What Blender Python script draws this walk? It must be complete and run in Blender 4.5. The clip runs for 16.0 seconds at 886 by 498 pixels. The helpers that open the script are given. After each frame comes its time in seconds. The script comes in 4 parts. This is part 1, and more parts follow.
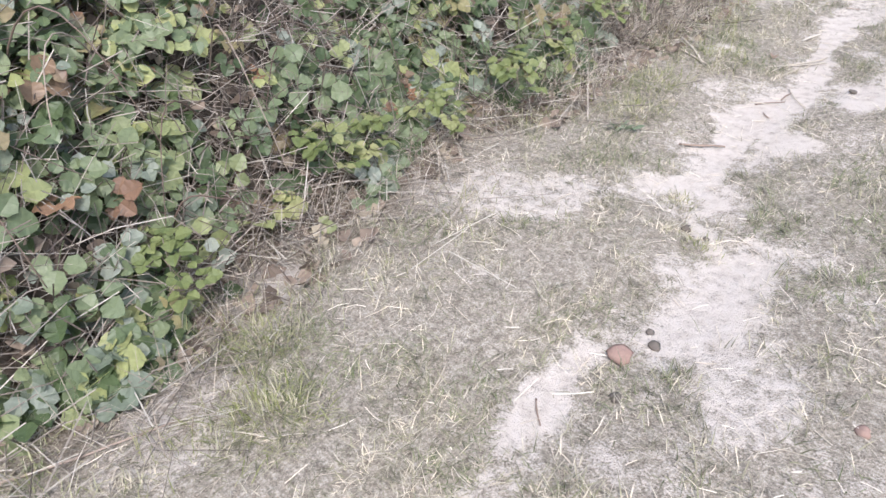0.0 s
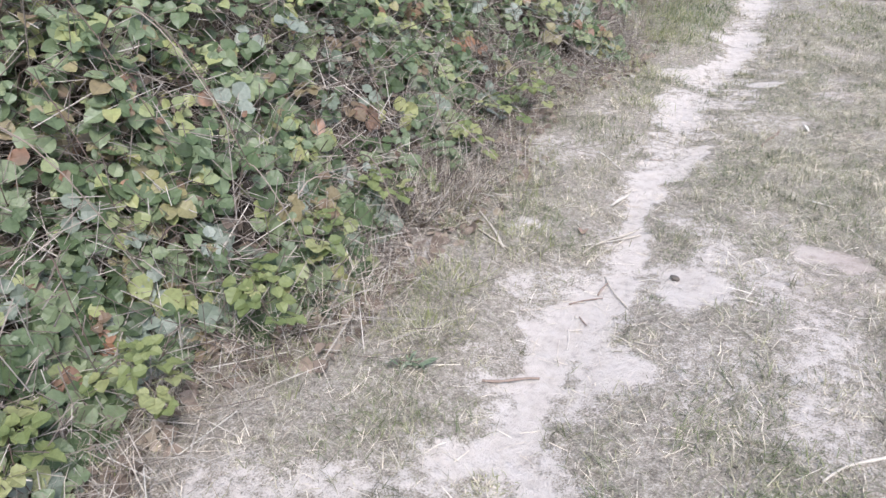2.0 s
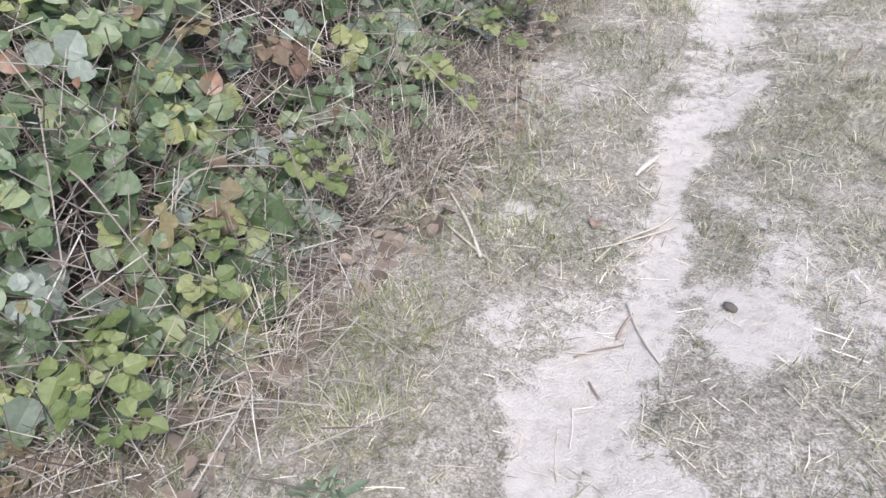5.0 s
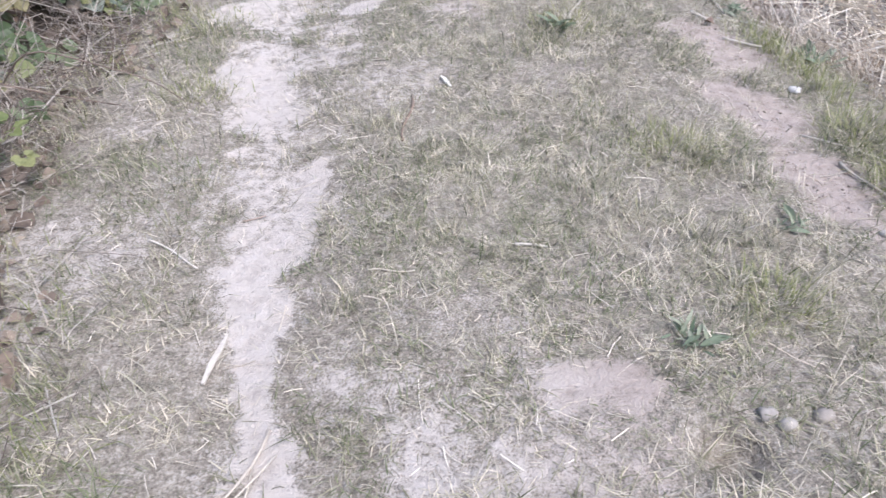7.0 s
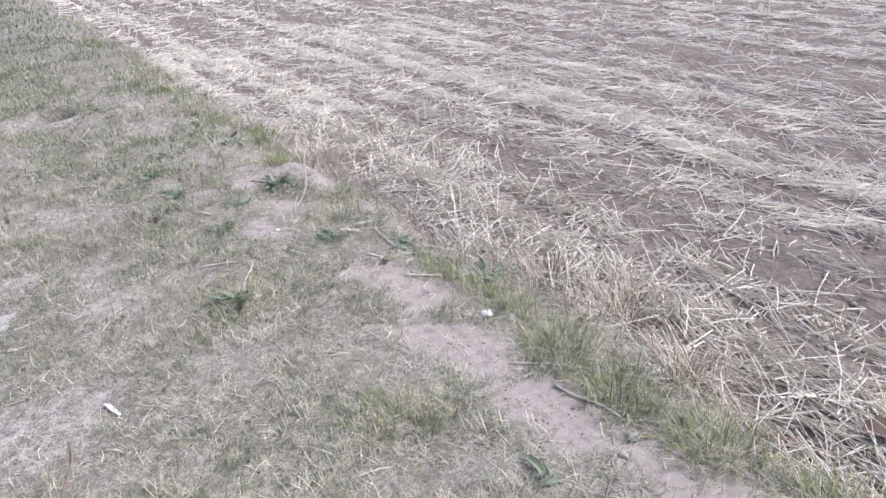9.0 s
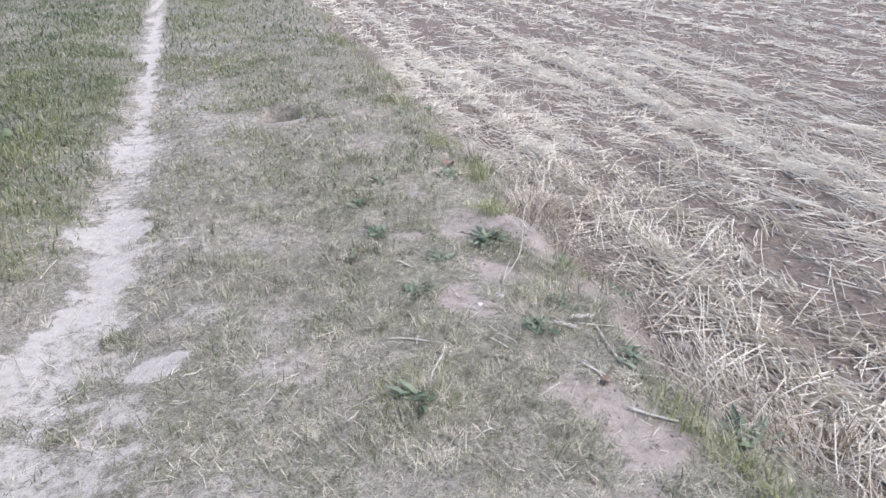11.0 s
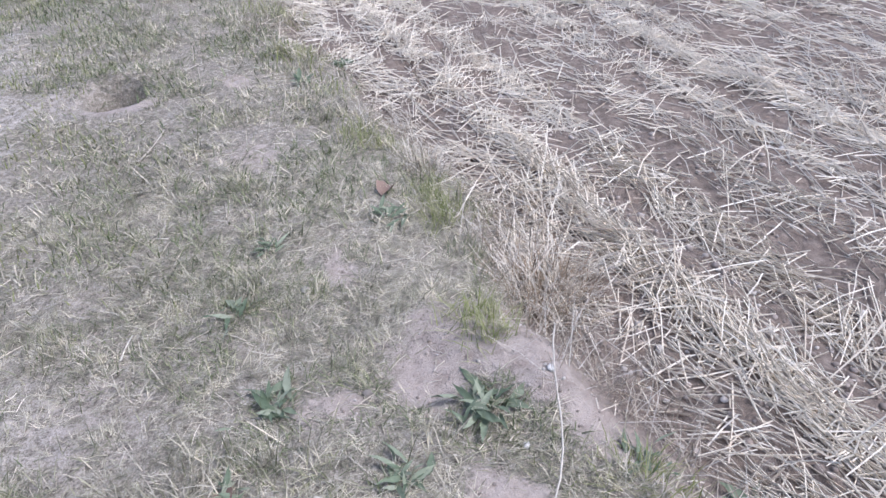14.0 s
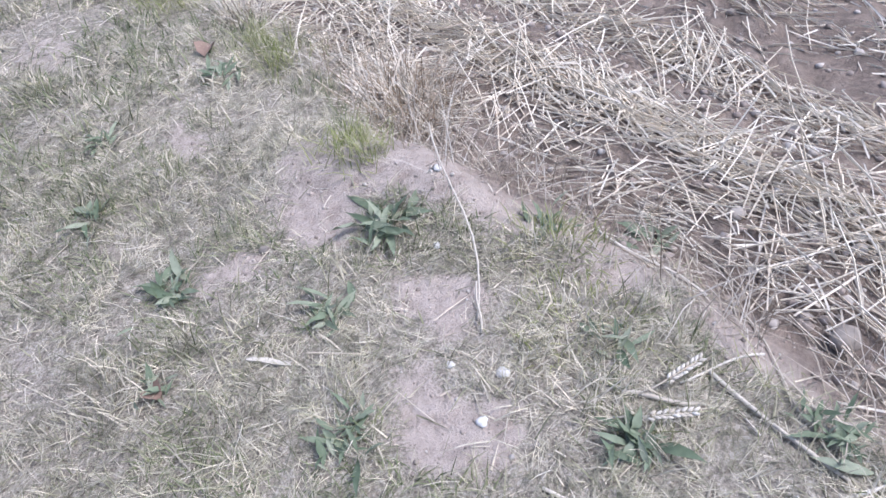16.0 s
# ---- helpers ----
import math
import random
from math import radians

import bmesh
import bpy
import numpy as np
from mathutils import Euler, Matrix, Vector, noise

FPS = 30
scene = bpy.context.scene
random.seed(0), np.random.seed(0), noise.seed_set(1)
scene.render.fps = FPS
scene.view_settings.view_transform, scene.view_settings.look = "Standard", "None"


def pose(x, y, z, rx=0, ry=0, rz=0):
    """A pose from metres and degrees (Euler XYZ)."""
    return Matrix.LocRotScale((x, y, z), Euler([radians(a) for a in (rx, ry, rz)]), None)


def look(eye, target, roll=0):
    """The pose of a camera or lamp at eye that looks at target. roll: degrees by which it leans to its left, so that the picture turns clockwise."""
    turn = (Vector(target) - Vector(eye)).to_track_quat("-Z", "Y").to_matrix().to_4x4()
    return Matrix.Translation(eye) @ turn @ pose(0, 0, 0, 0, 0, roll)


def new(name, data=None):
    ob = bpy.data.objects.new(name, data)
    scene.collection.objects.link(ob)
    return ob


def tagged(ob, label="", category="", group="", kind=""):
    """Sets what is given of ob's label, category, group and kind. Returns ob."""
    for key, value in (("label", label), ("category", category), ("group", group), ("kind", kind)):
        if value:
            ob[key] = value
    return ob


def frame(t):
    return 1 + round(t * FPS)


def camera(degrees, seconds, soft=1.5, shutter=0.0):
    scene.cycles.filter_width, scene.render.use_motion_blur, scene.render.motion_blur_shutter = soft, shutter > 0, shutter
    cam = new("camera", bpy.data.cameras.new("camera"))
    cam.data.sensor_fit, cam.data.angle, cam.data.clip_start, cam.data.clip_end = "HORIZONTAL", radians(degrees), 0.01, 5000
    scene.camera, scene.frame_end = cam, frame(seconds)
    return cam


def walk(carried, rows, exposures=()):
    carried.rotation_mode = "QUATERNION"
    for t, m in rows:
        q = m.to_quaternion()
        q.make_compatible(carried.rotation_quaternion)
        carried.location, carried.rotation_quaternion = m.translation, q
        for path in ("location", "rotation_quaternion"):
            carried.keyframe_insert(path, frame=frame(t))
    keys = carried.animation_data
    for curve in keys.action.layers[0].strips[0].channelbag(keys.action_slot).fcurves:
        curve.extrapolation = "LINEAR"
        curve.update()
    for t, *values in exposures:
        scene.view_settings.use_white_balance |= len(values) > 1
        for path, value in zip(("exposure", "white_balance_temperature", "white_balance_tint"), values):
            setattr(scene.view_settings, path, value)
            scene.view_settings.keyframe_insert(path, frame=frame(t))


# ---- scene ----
cam = camera(64.7, 16.0, soft=1.5, shutter=0.08)
PATH = [
    (0, (0.033, -0.007, 1.456), (-1.066, 1.152, 0.252), -4.3),
    (0.5, (0.022, 0.156, 1.465), (-0.965, 1.453, 0.305), -5.2),
    (0.7, (-0.036, 0.234, 1.467), (-0.918, 1.63, 0.339), -3.6),
    (1, (-0.097, 0.391, 1.453), (-0.879, 1.912, 0.417), -5.3),
    (1.5, (-0.192, 0.73, 1.461), (-0.952, 2.337, 0.544), -4.3),
    (2, (-0.274, 0.997, 1.468), (-1.097, 2.52, 0.466), -1.6),
    (2.5, (-0.421, 1.249, 1.455), (-1.137, 2.864, 0.517), -4.0),
    (3, (-0.47, 1.541, 1.405), (-1.228, 3.022, 0.296), -5.4),
    (3.2, (-0.455, 1.664, 1.409), (-1.259, 3.122, 0.301), -3.2),
    (5.3, (-0.566, 1.997, 1.314), (-1.345, 3.322, 0.034), -4.6),
    (5.5, (-0.524, 2.06, 1.309), (-1.324, 3.45, 0.114), -3.8),
    (6, (-0.42, 2.338, 1.351), (-1.197, 3.748, 0.165), -4.2),
    (6.5, (-0.451, 2.667, 1.298), (-0.904, 4.248, 0.159), -5.9),
    (7, (-0.462, 2.848, 1.306), (-0.343, 4.352, -0.006), -2.7),
    (7.1, (-0.437, 2.87, 1.311), (-0.221, 4.354, -0.013), -0.5),
    (7.5, (-0.336, 2.969, 1.358), (0.19, 4.461, 0.135), 0.6),
    (8, (-0.317, 3.083, 1.374), (0.549, 4.626, 0.443), -1.4),
    (8.2, (-0.305, 3.141, 1.394), (0.706, 4.608, 0.484), -2.6),
    (10.3, (-0.264, 3.487, 1.388), (0.525, 5.117, 0.541), -2.8),
    (10.5, (-0.205, 3.594, 1.403), (0.523, 5.252, 0.553), -2.1),
    (10.8, (-0.144, 3.715, 1.445), (0.367, 5.457, 0.606), -1.4),
    (11, (-0.101, 3.897, 1.448), (0.386, 5.635, 0.587), -0.5),
    (11.4, (-0.129, 4.176, 1.441), (0.417, 5.934, 0.659), -3.6),
    (11.5, (-0.135, 4.239, 1.442), (0.415, 6.013, 0.699), -3.9),
    (12, (-0.073, 4.566, 1.473), (0.471, 6.336, 0.718), -3.0),
    (12.5, (0.081, 4.89, 1.497), (0.629, 6.632, 0.683), -1.1),
    (13, (0.141, 5.147, 1.437), (0.799, 6.816, 0.555), 0.1),
    (13.5, (0.218, 5.447, 1.419), (0.961, 7.041, 0.467), -0.8),
    (14, (0.354, 5.647, 1.366), (0.989, 7.174, 0.241), -1.7),
    (14.3, (0.489, 5.718, 1.377), (1.064, 7.291, 0.285), 0.1),
    (14.5, (0.528, 5.819, 1.378), (0.931, 7.389, 0.207), 1.1),
    (14.9, (0.493, 5.786, 1.302), (1.081, 7.135, -0.052), -4.4),
    (15, (0.474, 5.787, 1.292), (1.094, 7.055, -0.124), -7.8),
    (15.1, (0.461, 5.796, 1.281), (1.107, 6.917, -0.244), -10.4),
    (15.2, (0.419, 5.759, 1.268), (1.088, 6.805, -0.301), -12.1),
    (15.3, (0.375, 5.74, 1.24), (1.093, 6.742, -0.335), -11.4),
    (15.5, (0.295, 5.711, 1.216), (1.061, 6.689, -0.35), -11.4),
    (16, (0.287, 5.655, 1.246), (1.09, 6.771, -0.207), -10.2),
]
EXPOSURES = [(0, 1.09, 6280, 14), (1, 1.02, 6230, 14), (2, 1.0, 6130, 14), (6, 0.99, 6080, 13), (7.2, 0.95, 6000, 17), (10.5, 0.79, 5930, 14), (12, 0.71, 5900, 14), (13.5, 0.74, 5830, 16), (15, 0.75, 5680, 17), (15.5, 0.8, 5720, 17), (16, 0.95, 5780, 17)]
walk(cam, [(t, look(eye, target, roll)) for t, eye, target, roll in PATH], EXPOSURES)

# ---- light ----
world = bpy.data.worlds.new("overcast_sky")
scene.world = world
world.use_nodes = True
wn = world.node_tree
wn.nodes.clear()
sky = wn.nodes.new("ShaderNodeTexSky")
sky.sky_type = "NISHITA"
sky.sun_disc = False
sky.sun_elevation, sky.sun_rotation = radians(59), radians(133)
sky.air_density, sky.dust_density, sky.ozone_density = 1.0, 3.0, 1.5
bg = wn.nodes.new("ShaderNodeBackground")
bg.inputs["Strength"].default_value = 0.118
wout = wn.nodes.new("ShaderNodeOutputWorld")
wn.links.new(sky.outputs[0], bg.inputs[0])
wn.links.new(bg.outputs[0], wout.inputs[0])

sun_data = bpy.data.lights.new("sun", "SUN")
sun_data.energy, sun_data.angle, sun_data.color = 1.5, radians(20), (1.0, 0.98, 0.95)
sun = new("sun", sun_data)
sun.matrix_world = look((0, 0, 30), (-13, 12, 0))


# ---- numeric noise ----
def lattice(ix, iy, seed):
    n = (ix.astype(np.int64) * 374761393 + iy.astype(np.int64) * 668265263 + seed * 974634777) & 0x7FFFFFFF
    n = ((n ^ (n >> 13)) * 1274126177) & 0x7FFFFFFF
    return ((n ^ (n >> 16)) & 0xFFFF) / 65535.0


def vnoise(x, y, scale, seed=0):
    """Smooth value noise, 0 to 1, with features of about `scale` metres."""
    x, y = np.asarray(x, float) / scale, np.asarray(y, float) / scale
    ix, iy = np.floor(x), np.floor(y)
    fx, fy = x - ix, y - iy
    fx, fy = fx * fx * (3 - 2 * fx), fy * fy * (3 - 2 * fy)
    a, b = lattice(ix, iy, seed), lattice(ix + 1, iy, seed)
    c, d = lattice(ix, iy + 1, seed), lattice(ix + 1, iy + 1, seed)
    return (a * (1 - fx) + b * fx) * (1 - fy) + (c * (1 - fx) + d * fx) * fy


def fbm(x, y, scale, seed=0, octaves=4):
    total, amp, norm = 0.0, 1.0, 0.0
    for k in range(octaves):
        total = total + amp * vnoise(x, y, scale / 2 ** k, seed + 17 * k)
        norm += amp
        amp *= 0.5
    return total / norm


def ramp(v, a, b):
    t = np.clip((np.asarray(v, float) - a) / (b - a), 0, 1)
    return t * t * (3 - 2 * t)


# ---- the lie of the land ----
TRAIL_Y = [-4, 0.2, 0.9, 1.25, 1.6, 1.95, 2.2, 2.6, 3.05, 3.5, 4.0, 4.7, 5.4, 6.2, 6.9, 7.6, 8.2, 9.9, 11.8, 14.6, 19.3, 60]
TRAIL_X = [-0.45, -0.52, -0.63, -0.66, -0.53, -0.55, -0.8, -0.84, -0.87, -0.78, -0.86, -0.86, -0.89, -0.84, -0.80, -0.85, -0.89, -0.93, -1.05, -1.23, -1.5, -4.0]
TRAIL_W = [0.08, 0.09, 0.08, 0.06, 0.05, 0.06, 0.11, 0.05, 0.09, 0.09, 0.1, 0.12, 0.15, 0.18, 0.18, 0.14, 0.11, 0.09, 0.095, 0.1, 0.11, 0.11]
BARE = [  # x, y, half width, half length, strength
    (-0.42, 1.5, 0.18, 0.14, 0.75), (-0.47, 1.78, 0.15, 0.28, 0.85), (-0.83, 2.24, 0.2, 0.17, 1.0), (-0.35, 2.05, 0.2, 0.15, 0.5), (-0.7, 2.55, 0.12, 0.2, 0.55), (-0.63, 2.8, 0.13, 0.14, 0.9), (-0.88, 3.08, 0.14, 0.22, 1.0), (-0.88, 2.6, 0.16, 0.1, 0.8),
    (-0.48, 3.38, 0.26, 0.19, 0.9), (-0.3, 2.9, 0.25, 0.3, 0.4), (-0.06, 1.95, 0.2, 0.2, 0.45), (-0.08, 3.7, 0.25, 0.2, 0.5),
    (-0.3, 4.1, 0.25, 0.2, 0.4), (-0.1, 6.04, 0.16, 0.16, 0.6), (-1.5, 4.2, 0.2, 0.35, 0.45),
]
BARE_BANK = [
    (0.88, 5.4, 0.2, 0.3, 0.8), (0.84, 4.95, 0.17, 0.3, 0.85), (0.86, 4.5, 0.15, 0.3, 0.9),
    (0.96, 4.1, 0.14, 0.25, 0.8), (0.96, 3.7, 0.14, 0.25, 0.7), (0.0, 3.84, 0.16, 0.1, 0.95),
    (0.69, 6.32, 0.13, 0.1, 0.7), (0.63, 6.85, 0.1, 0.12, 0.9), (0.98, 6.95, 0.3, 0.26, 1.0), (1.2, 6.65, 0.18, 0.3, 1.0), (1.3, 6.35, 0.12, 0.3, 0.9), (1.27, 5.9, 0.13, 0.3, 0.85), (1.2, 6.92, 0.2, 0.22, 1.0),
    (0.8, 6.46, 0.12, 0.1, 0.8), (0.67, 6.24, 0.13, 0.13, 0.95), (0.86, 6.42, 0.12, 0.1, 0.9), (0.75, 7.49, 0.1, 0.14, 0.7), (0.54, 6.88, 0.12, 0.1, 0.6),
]
BARE_FAR = [
    (0.61, 8.46, 0.16, 0.2, 0.55), (0.73, 9.39, 0.12, 0.14, 0.7), (0.08, 9.33, 0.26, 0.12, 1.0), (-1.36, 0.36, 0.16, 0.3, 0.55),
    (-1.1, 2.0, 0.12, 0.3, 0.35), (-0.55, 6.2, 0.12, 0.07, 0.9), (0.3, 2.4, 0.2, 0.25, 0.4), (0.45, 4.9, 0.2, 0.3, 0.35),
    (-0.35, 1.0, 0.2, 0.2, 0.5), (0.1, 1.2, 0.2, 0.2, 0.35), (0.4, 7.3, 0.25, 0.2, 0.3), (-0.1, 7.4, 0.3, 0.3, 0.3), (0.2, 5.3, 0.25, 0.2, 0.35),
]
HOLE = (0.14, 9.5)
ROW_SLOPE, ROW_STEP = 0.025, 0.74


def trail_x(y):
    return np.interp(y, TRAIL_Y, TRAIL_X)


def field_edge(y):
    return 1.24 + 0.07 * np.sin(np.asarray(y) * 1.7) + 0.05 * np.sin(np.asarray(y) * 4.1 + 1) + 0.05 * ramp(y, 8, 14)


def hedge_foot(y):
    return -1.8 + 0.1 * np.sin(np.asarray(y) * 2.1 + 0.6) + 0.07 * np.sin(np.asarray(y) * 5.3) - 0.3 * ramp(y, 6.5, 12) - 3.0 * ramp(y, 8.5, 18) - 0.075 * np.clip(np.asarray(y) - 19, 0, 60)


def bare_mask(x, y):
    wob = 0.09 * (fbm(x, y, 0.3, 5) - 0.5)
    wob2 = 0.1 * (fbm(x, y, 0.28, 9) - 0.5)
    d = np.abs(x + wob - trail_x(y + wob2)) / (np.interp(y, TRAIL_Y, TRAIL_W) * (0.45 + 1.2 * vnoise(y * 0, y, 0.45, 15)))
    m = (1.0 - ramp(d + 3.4 * (fbm(x, y * 1.3, 0.2, 31, 5) - 0.5), 0.4, 1.6)) * (0.6 + 0.4 * ramp(vnoise(x, y, 0.3, 19), 0.3, 0.6))
    m = m * np.where(y < 2.0, 0.85, 1.0)
    m = np.maximum(m, 0.5 * (1 - ramp(d, 1.0, 3.2)) * ramp(fbm(x, y, 0.28, 33, 4), 0.42, 0.62))
    for bx, by, rx, ry, s in BARE + BARE_BANK + BARE_FAR:
        q = np.hypot((x + 2 * wob - bx) / rx, (y + 2 * wob2 - by) / ry)
        m = np.maximum(m, s * (1.0 - ramp(q + 1.7 * (fbm(x, y, 0.16, 41, 5) - 0.5), 0.35, 1.45)))
    tuft = np.hypot((x + 0.80) / 0.075, (y - 2.19) / 0.06)
    m = m * ramp(tuft, 0.7, 1.5)
    general = (0.46 + 0.14 * (1 - ramp(y, 3.5, 5))) * (1 - 0.75 * ramp(x, -0.1, 0.4)) * ramp(fbm(x, y, 0.45, 77, 5), 0.44, 0.66)
    return np.clip(np.maximum(m, general), 0, 1) * ramp(x - hedge_foot(y), -0.6, 0.0)


def field_mask(x, y):
    return ramp(x + 0.1 * (fbm(x, y, 0.3, 3) - 0.5) - field_edge(y), -0.06, 0.14)


def swath(x, y):
    """How deep the straw lies: 1 on the windrows, 0 between them."""
    u = x - ROW_SLOPE * (y - 5.0) + 0.14 * (fbm(x, y, 0.8, 12) - 0.5)
    fine = 0.5 + 0.5 * np.cos(4 * math.pi * (u - 1.69) / ROW_STEP)
    r = fine * (0.66 + 0.34 * np.cos(math.pi * (u - 1.69) / ROW_STEP))
    edge = 0.6 * np.exp(-((x - field_edge(y) - 0.26) / 0.11) ** 2)
    return np.clip(np.maximum(r, edge), 0, 1)


def ground_z(x, y):
    x, y = np.asarray(x, float), np.asarray(y, float)
    near = np.exp(-(np.hypot(x, y - 6) / 30.0) ** 2)
    z = 0.03 * (fbm(x, y, 1.3, 21, 3) - 0.5) + 0.014 * (fbm(x, y, 0.16, 23, 3) - 0.5)
    z = z - 0.045 * np.exp(-((x - trail_x(y)) / 0.26) ** 2) - 0.03 * ramp(y, 5, 7) * np.exp(-((x - trail_x(y)) / 0.4) ** 2)
    z = z + 0.045 * np.exp(-((x - 0.6) / 0.5) ** 2) * ramp(y, 4.6, 6.0)
    f = field_mask(x, y)
    rows = np.cos(2 * math.pi * (x - ROW_SLOPE * (y - 5.0) - 1.69) / ROW_STEP)
    z = z - 0.06 * f + f * (0.012 * rows + 0.065 * (fbm(x, y, 0.17, 61, 4) - 0.5))
    z = z + 0.085 * np.exp(-(((x - 1.06 + 0.4 * (y - 6.85)) / 0.18) ** 2 + ((y - 6.85) / 0.28) ** 2))
    hx, hy = x - HOLE[0], y - HOLE[1]
    z = z + 0.02 * np.exp(-(((hx + 0.05) / 0.3) ** 2 + ((hy + 0.28) / 0.13) ** 2)) - 0.4 * np.exp(-((hx / 0.12) ** 2 + (hy / 0.14) ** 2) ** 2) + 0.05 * np.exp(-((hx / 0.25) ** 2 + ((hy - 0.22) / 0.12) ** 2))
    z = z - 0.075 * np.exp(-(((x - 0.19) / 0.075) ** 2 + ((y - 3.62) / 0.07) ** 2) ** 1.5)
    z = z + 0.14 * ramp(-(x - hedge_foot(y)), 0.0, 0.9)
    return z * (0.25 + 0.75 * near)


# ---- materials ----
def material(name):
    m = bpy.data.materials.new(name)
    m.use_nodes = True
    t = m.node_tree
    b = t.nodes["Principled BSDF"]
    return m, t, b


def node(t, kind, **sockets):
    n = t.nodes.new(kind)
    for k, v in sockets.items():
        key = k.replace("_", " ")
        if isinstance(v, bpy.types.NodeSocket):
            t.links.new(v, n.inputs[key])
        else:
            n.inputs[key].default_value = v
    return n


def noise_tex(t, coord, scale, detail=4.0, rough=0.6, distort=0.0):
    n = node(t, "ShaderNodeTexNoise", Vector=coord, Scale=scale, Detail=detail, Roughness=rough, Distortion=distort)
    return n.outputs["Fac"]


def color_ramp(t, fac, stops):
    n = t.nodes.new("ShaderNodeValToRGB")
    e = n.color_ramp.elements
    while len(e) > 2:
        e.remove(e[-1])
    for k, (p, c) in enumerate(stops):
        el = e[k] if k < 2 else e.new(p)
        el.position, el.color = p, (*c, 1)
    t.links.new(fac, n.inputs["Fac"])
    return n.outputs["Color"]


def mix(t, fac, a, b, blend="MIX"):
    n = t.nodes.new("ShaderNodeMix")
    n.data_type, n.blend_type = "RGBA", blend
    for i, v in ((0, fac), (6, a), (7, b)):
        if isinstance(v, bpy.types.NodeSocket):
            t.links.new(v, n.inputs[i])
        else:
            n.inputs[i].default_value = v if i == 0 else (*v, 1)
    return n.outputs[2]


def math_node(t, op, a, b=0.0, clamp=False):
    n = t.nodes.new("ShaderNodeMath")
    n.operation, n.use_clamp = op, clamp
    for i, v in ((0, a), (1, b)):
        if isinstance(v, bpy.types.NodeSocket):
            t.links.new(v, n.inputs[i])
        else:
            n.inputs[i].default_value = v
    return n.outputs[0]


def bump(t, b, height, strength, distance):
    n = node(t, "ShaderNodeBump", Height=height, Strength=strength, Distance=distance)
    t.links.new(n.outputs[0], b.inputs["Normal"])


def position(t):
    return t.nodes.new("ShaderNodeNewGeometry").outputs["Position"]


def ground_material():
    m, t, b = material("path_and_field_soil")
    p = position(t)
    att = t.nodes.new("ShaderNodeAttribute")
    att.attribute_name = "cover"
    sep = t.nodes.new("ShaderNodeSeparateColor")
    t.links.new(att.outputs["Color"], sep.inputs[0])
    bare, field, litter = sep.outputs[0], sep.outputs[1], sep.outputs[2]
    fine, mid, big, grit = noise_tex(t, p, 160, 5), noise_tex(t, p, 22, 6, 0.65), noise_tex(t, p, 2.2, 4), noise_tex(t, p, 420, 3)
    sand = color_ramp(t, mid, [(0.25, SAND_DARK), (0.5, SAND), (0.75, SAND_LIGHT)])
    sand = mix(t, math_node(t, "MULTIPLY", big, 0.3), sand, (0.46, 0.39, 0.34))
    earth = color_ramp(t, mid, [(0.25, (0.32, 0.26, 0.215)), (0.5, (0.47, 0.4, 0.345)), (0.75, (0.59, 0.52, 0.455))])
    sand = mix(t, att.outputs["Alpha"], sand, earth)
    # Soil under the turf; its dark stop also carries shadow between the blades.
    turf = color_ramp(t, math_node(t, "MULTIPLY", math_node(t, "ADD", fine, noise_tex(t, p, 42, 5, 0.7)), 0.5), [(0.36, (0.14, 0.122, 0.096)), (0.5, (0.34, 0.303, 0.245)), (0.62, (0.57, 0.52, 0.445))])
    soil = color_ramp(t, mid, [(0.28, (0.105, 0.082, 0.068)), (0.5, (0.235, 0.187, 0.15)), (0.72, (0.37, 0.308, 0.255))])
    soil = mix(t, math_node(t, "MULTIPLY", grit, 0.3), soil, (0.3, 0.245, 0.21))
    # Litter under the brambles, its dark tones also carrying shade along the hedge.
    shaded_duff = color_ramp(t, fine, [(0.3, (0.05, 0.04, 0.03)), (0.55, (0.15, 0.115, 0.08)), (0.75, (0.27, 0.22, 0.16))])
    edge = math_node(t, "ADD", bare, math_node(t, "ADD", math_node(t, "MULTIPLY", math_node(t, "SUBTRACT", mid, 0.5), 1.3), math_node(t, "MULTIPLY", math_node(t, "SUBTRACT", fine, 0.5), 0.9)))
    step = color_ramp(t, edge, [(0.37, (0, 0, 0)), (0.68, (1, 1, 1))])
    c = mix(t, step, turf, sand)
    c = mix(t, litter, c, shaded_duff)
    fe = math_node(t, "ADD", field, math_node(t, "MULTIPLY", math_node(t, "SUBTRACT", mid, 0.5), 0.5), True)
    c = mix(t, fe, c, soil)
    t.links.new(c, b.inputs["Base Color"])
    b.inputs["Roughness"].default_value = 0.95
    b.inputs["Specular IOR Level"].default_value = 0.2
    h = math_node(t, "ADD", math_node(t, "MULTIPLY", fine, 0.4), math_node(t, "ADD", mid, math_node(t, "MULTIPLY", grit, 0.2)))
    bump(t, b, h, 0.9, 0.018)
    return m


SAND_DARK, SAND, SAND_LIGHT = (0.46, 0.405, 0.35), (0.65, 0.595, 0.525), (0.76, 0.71, 0.645)


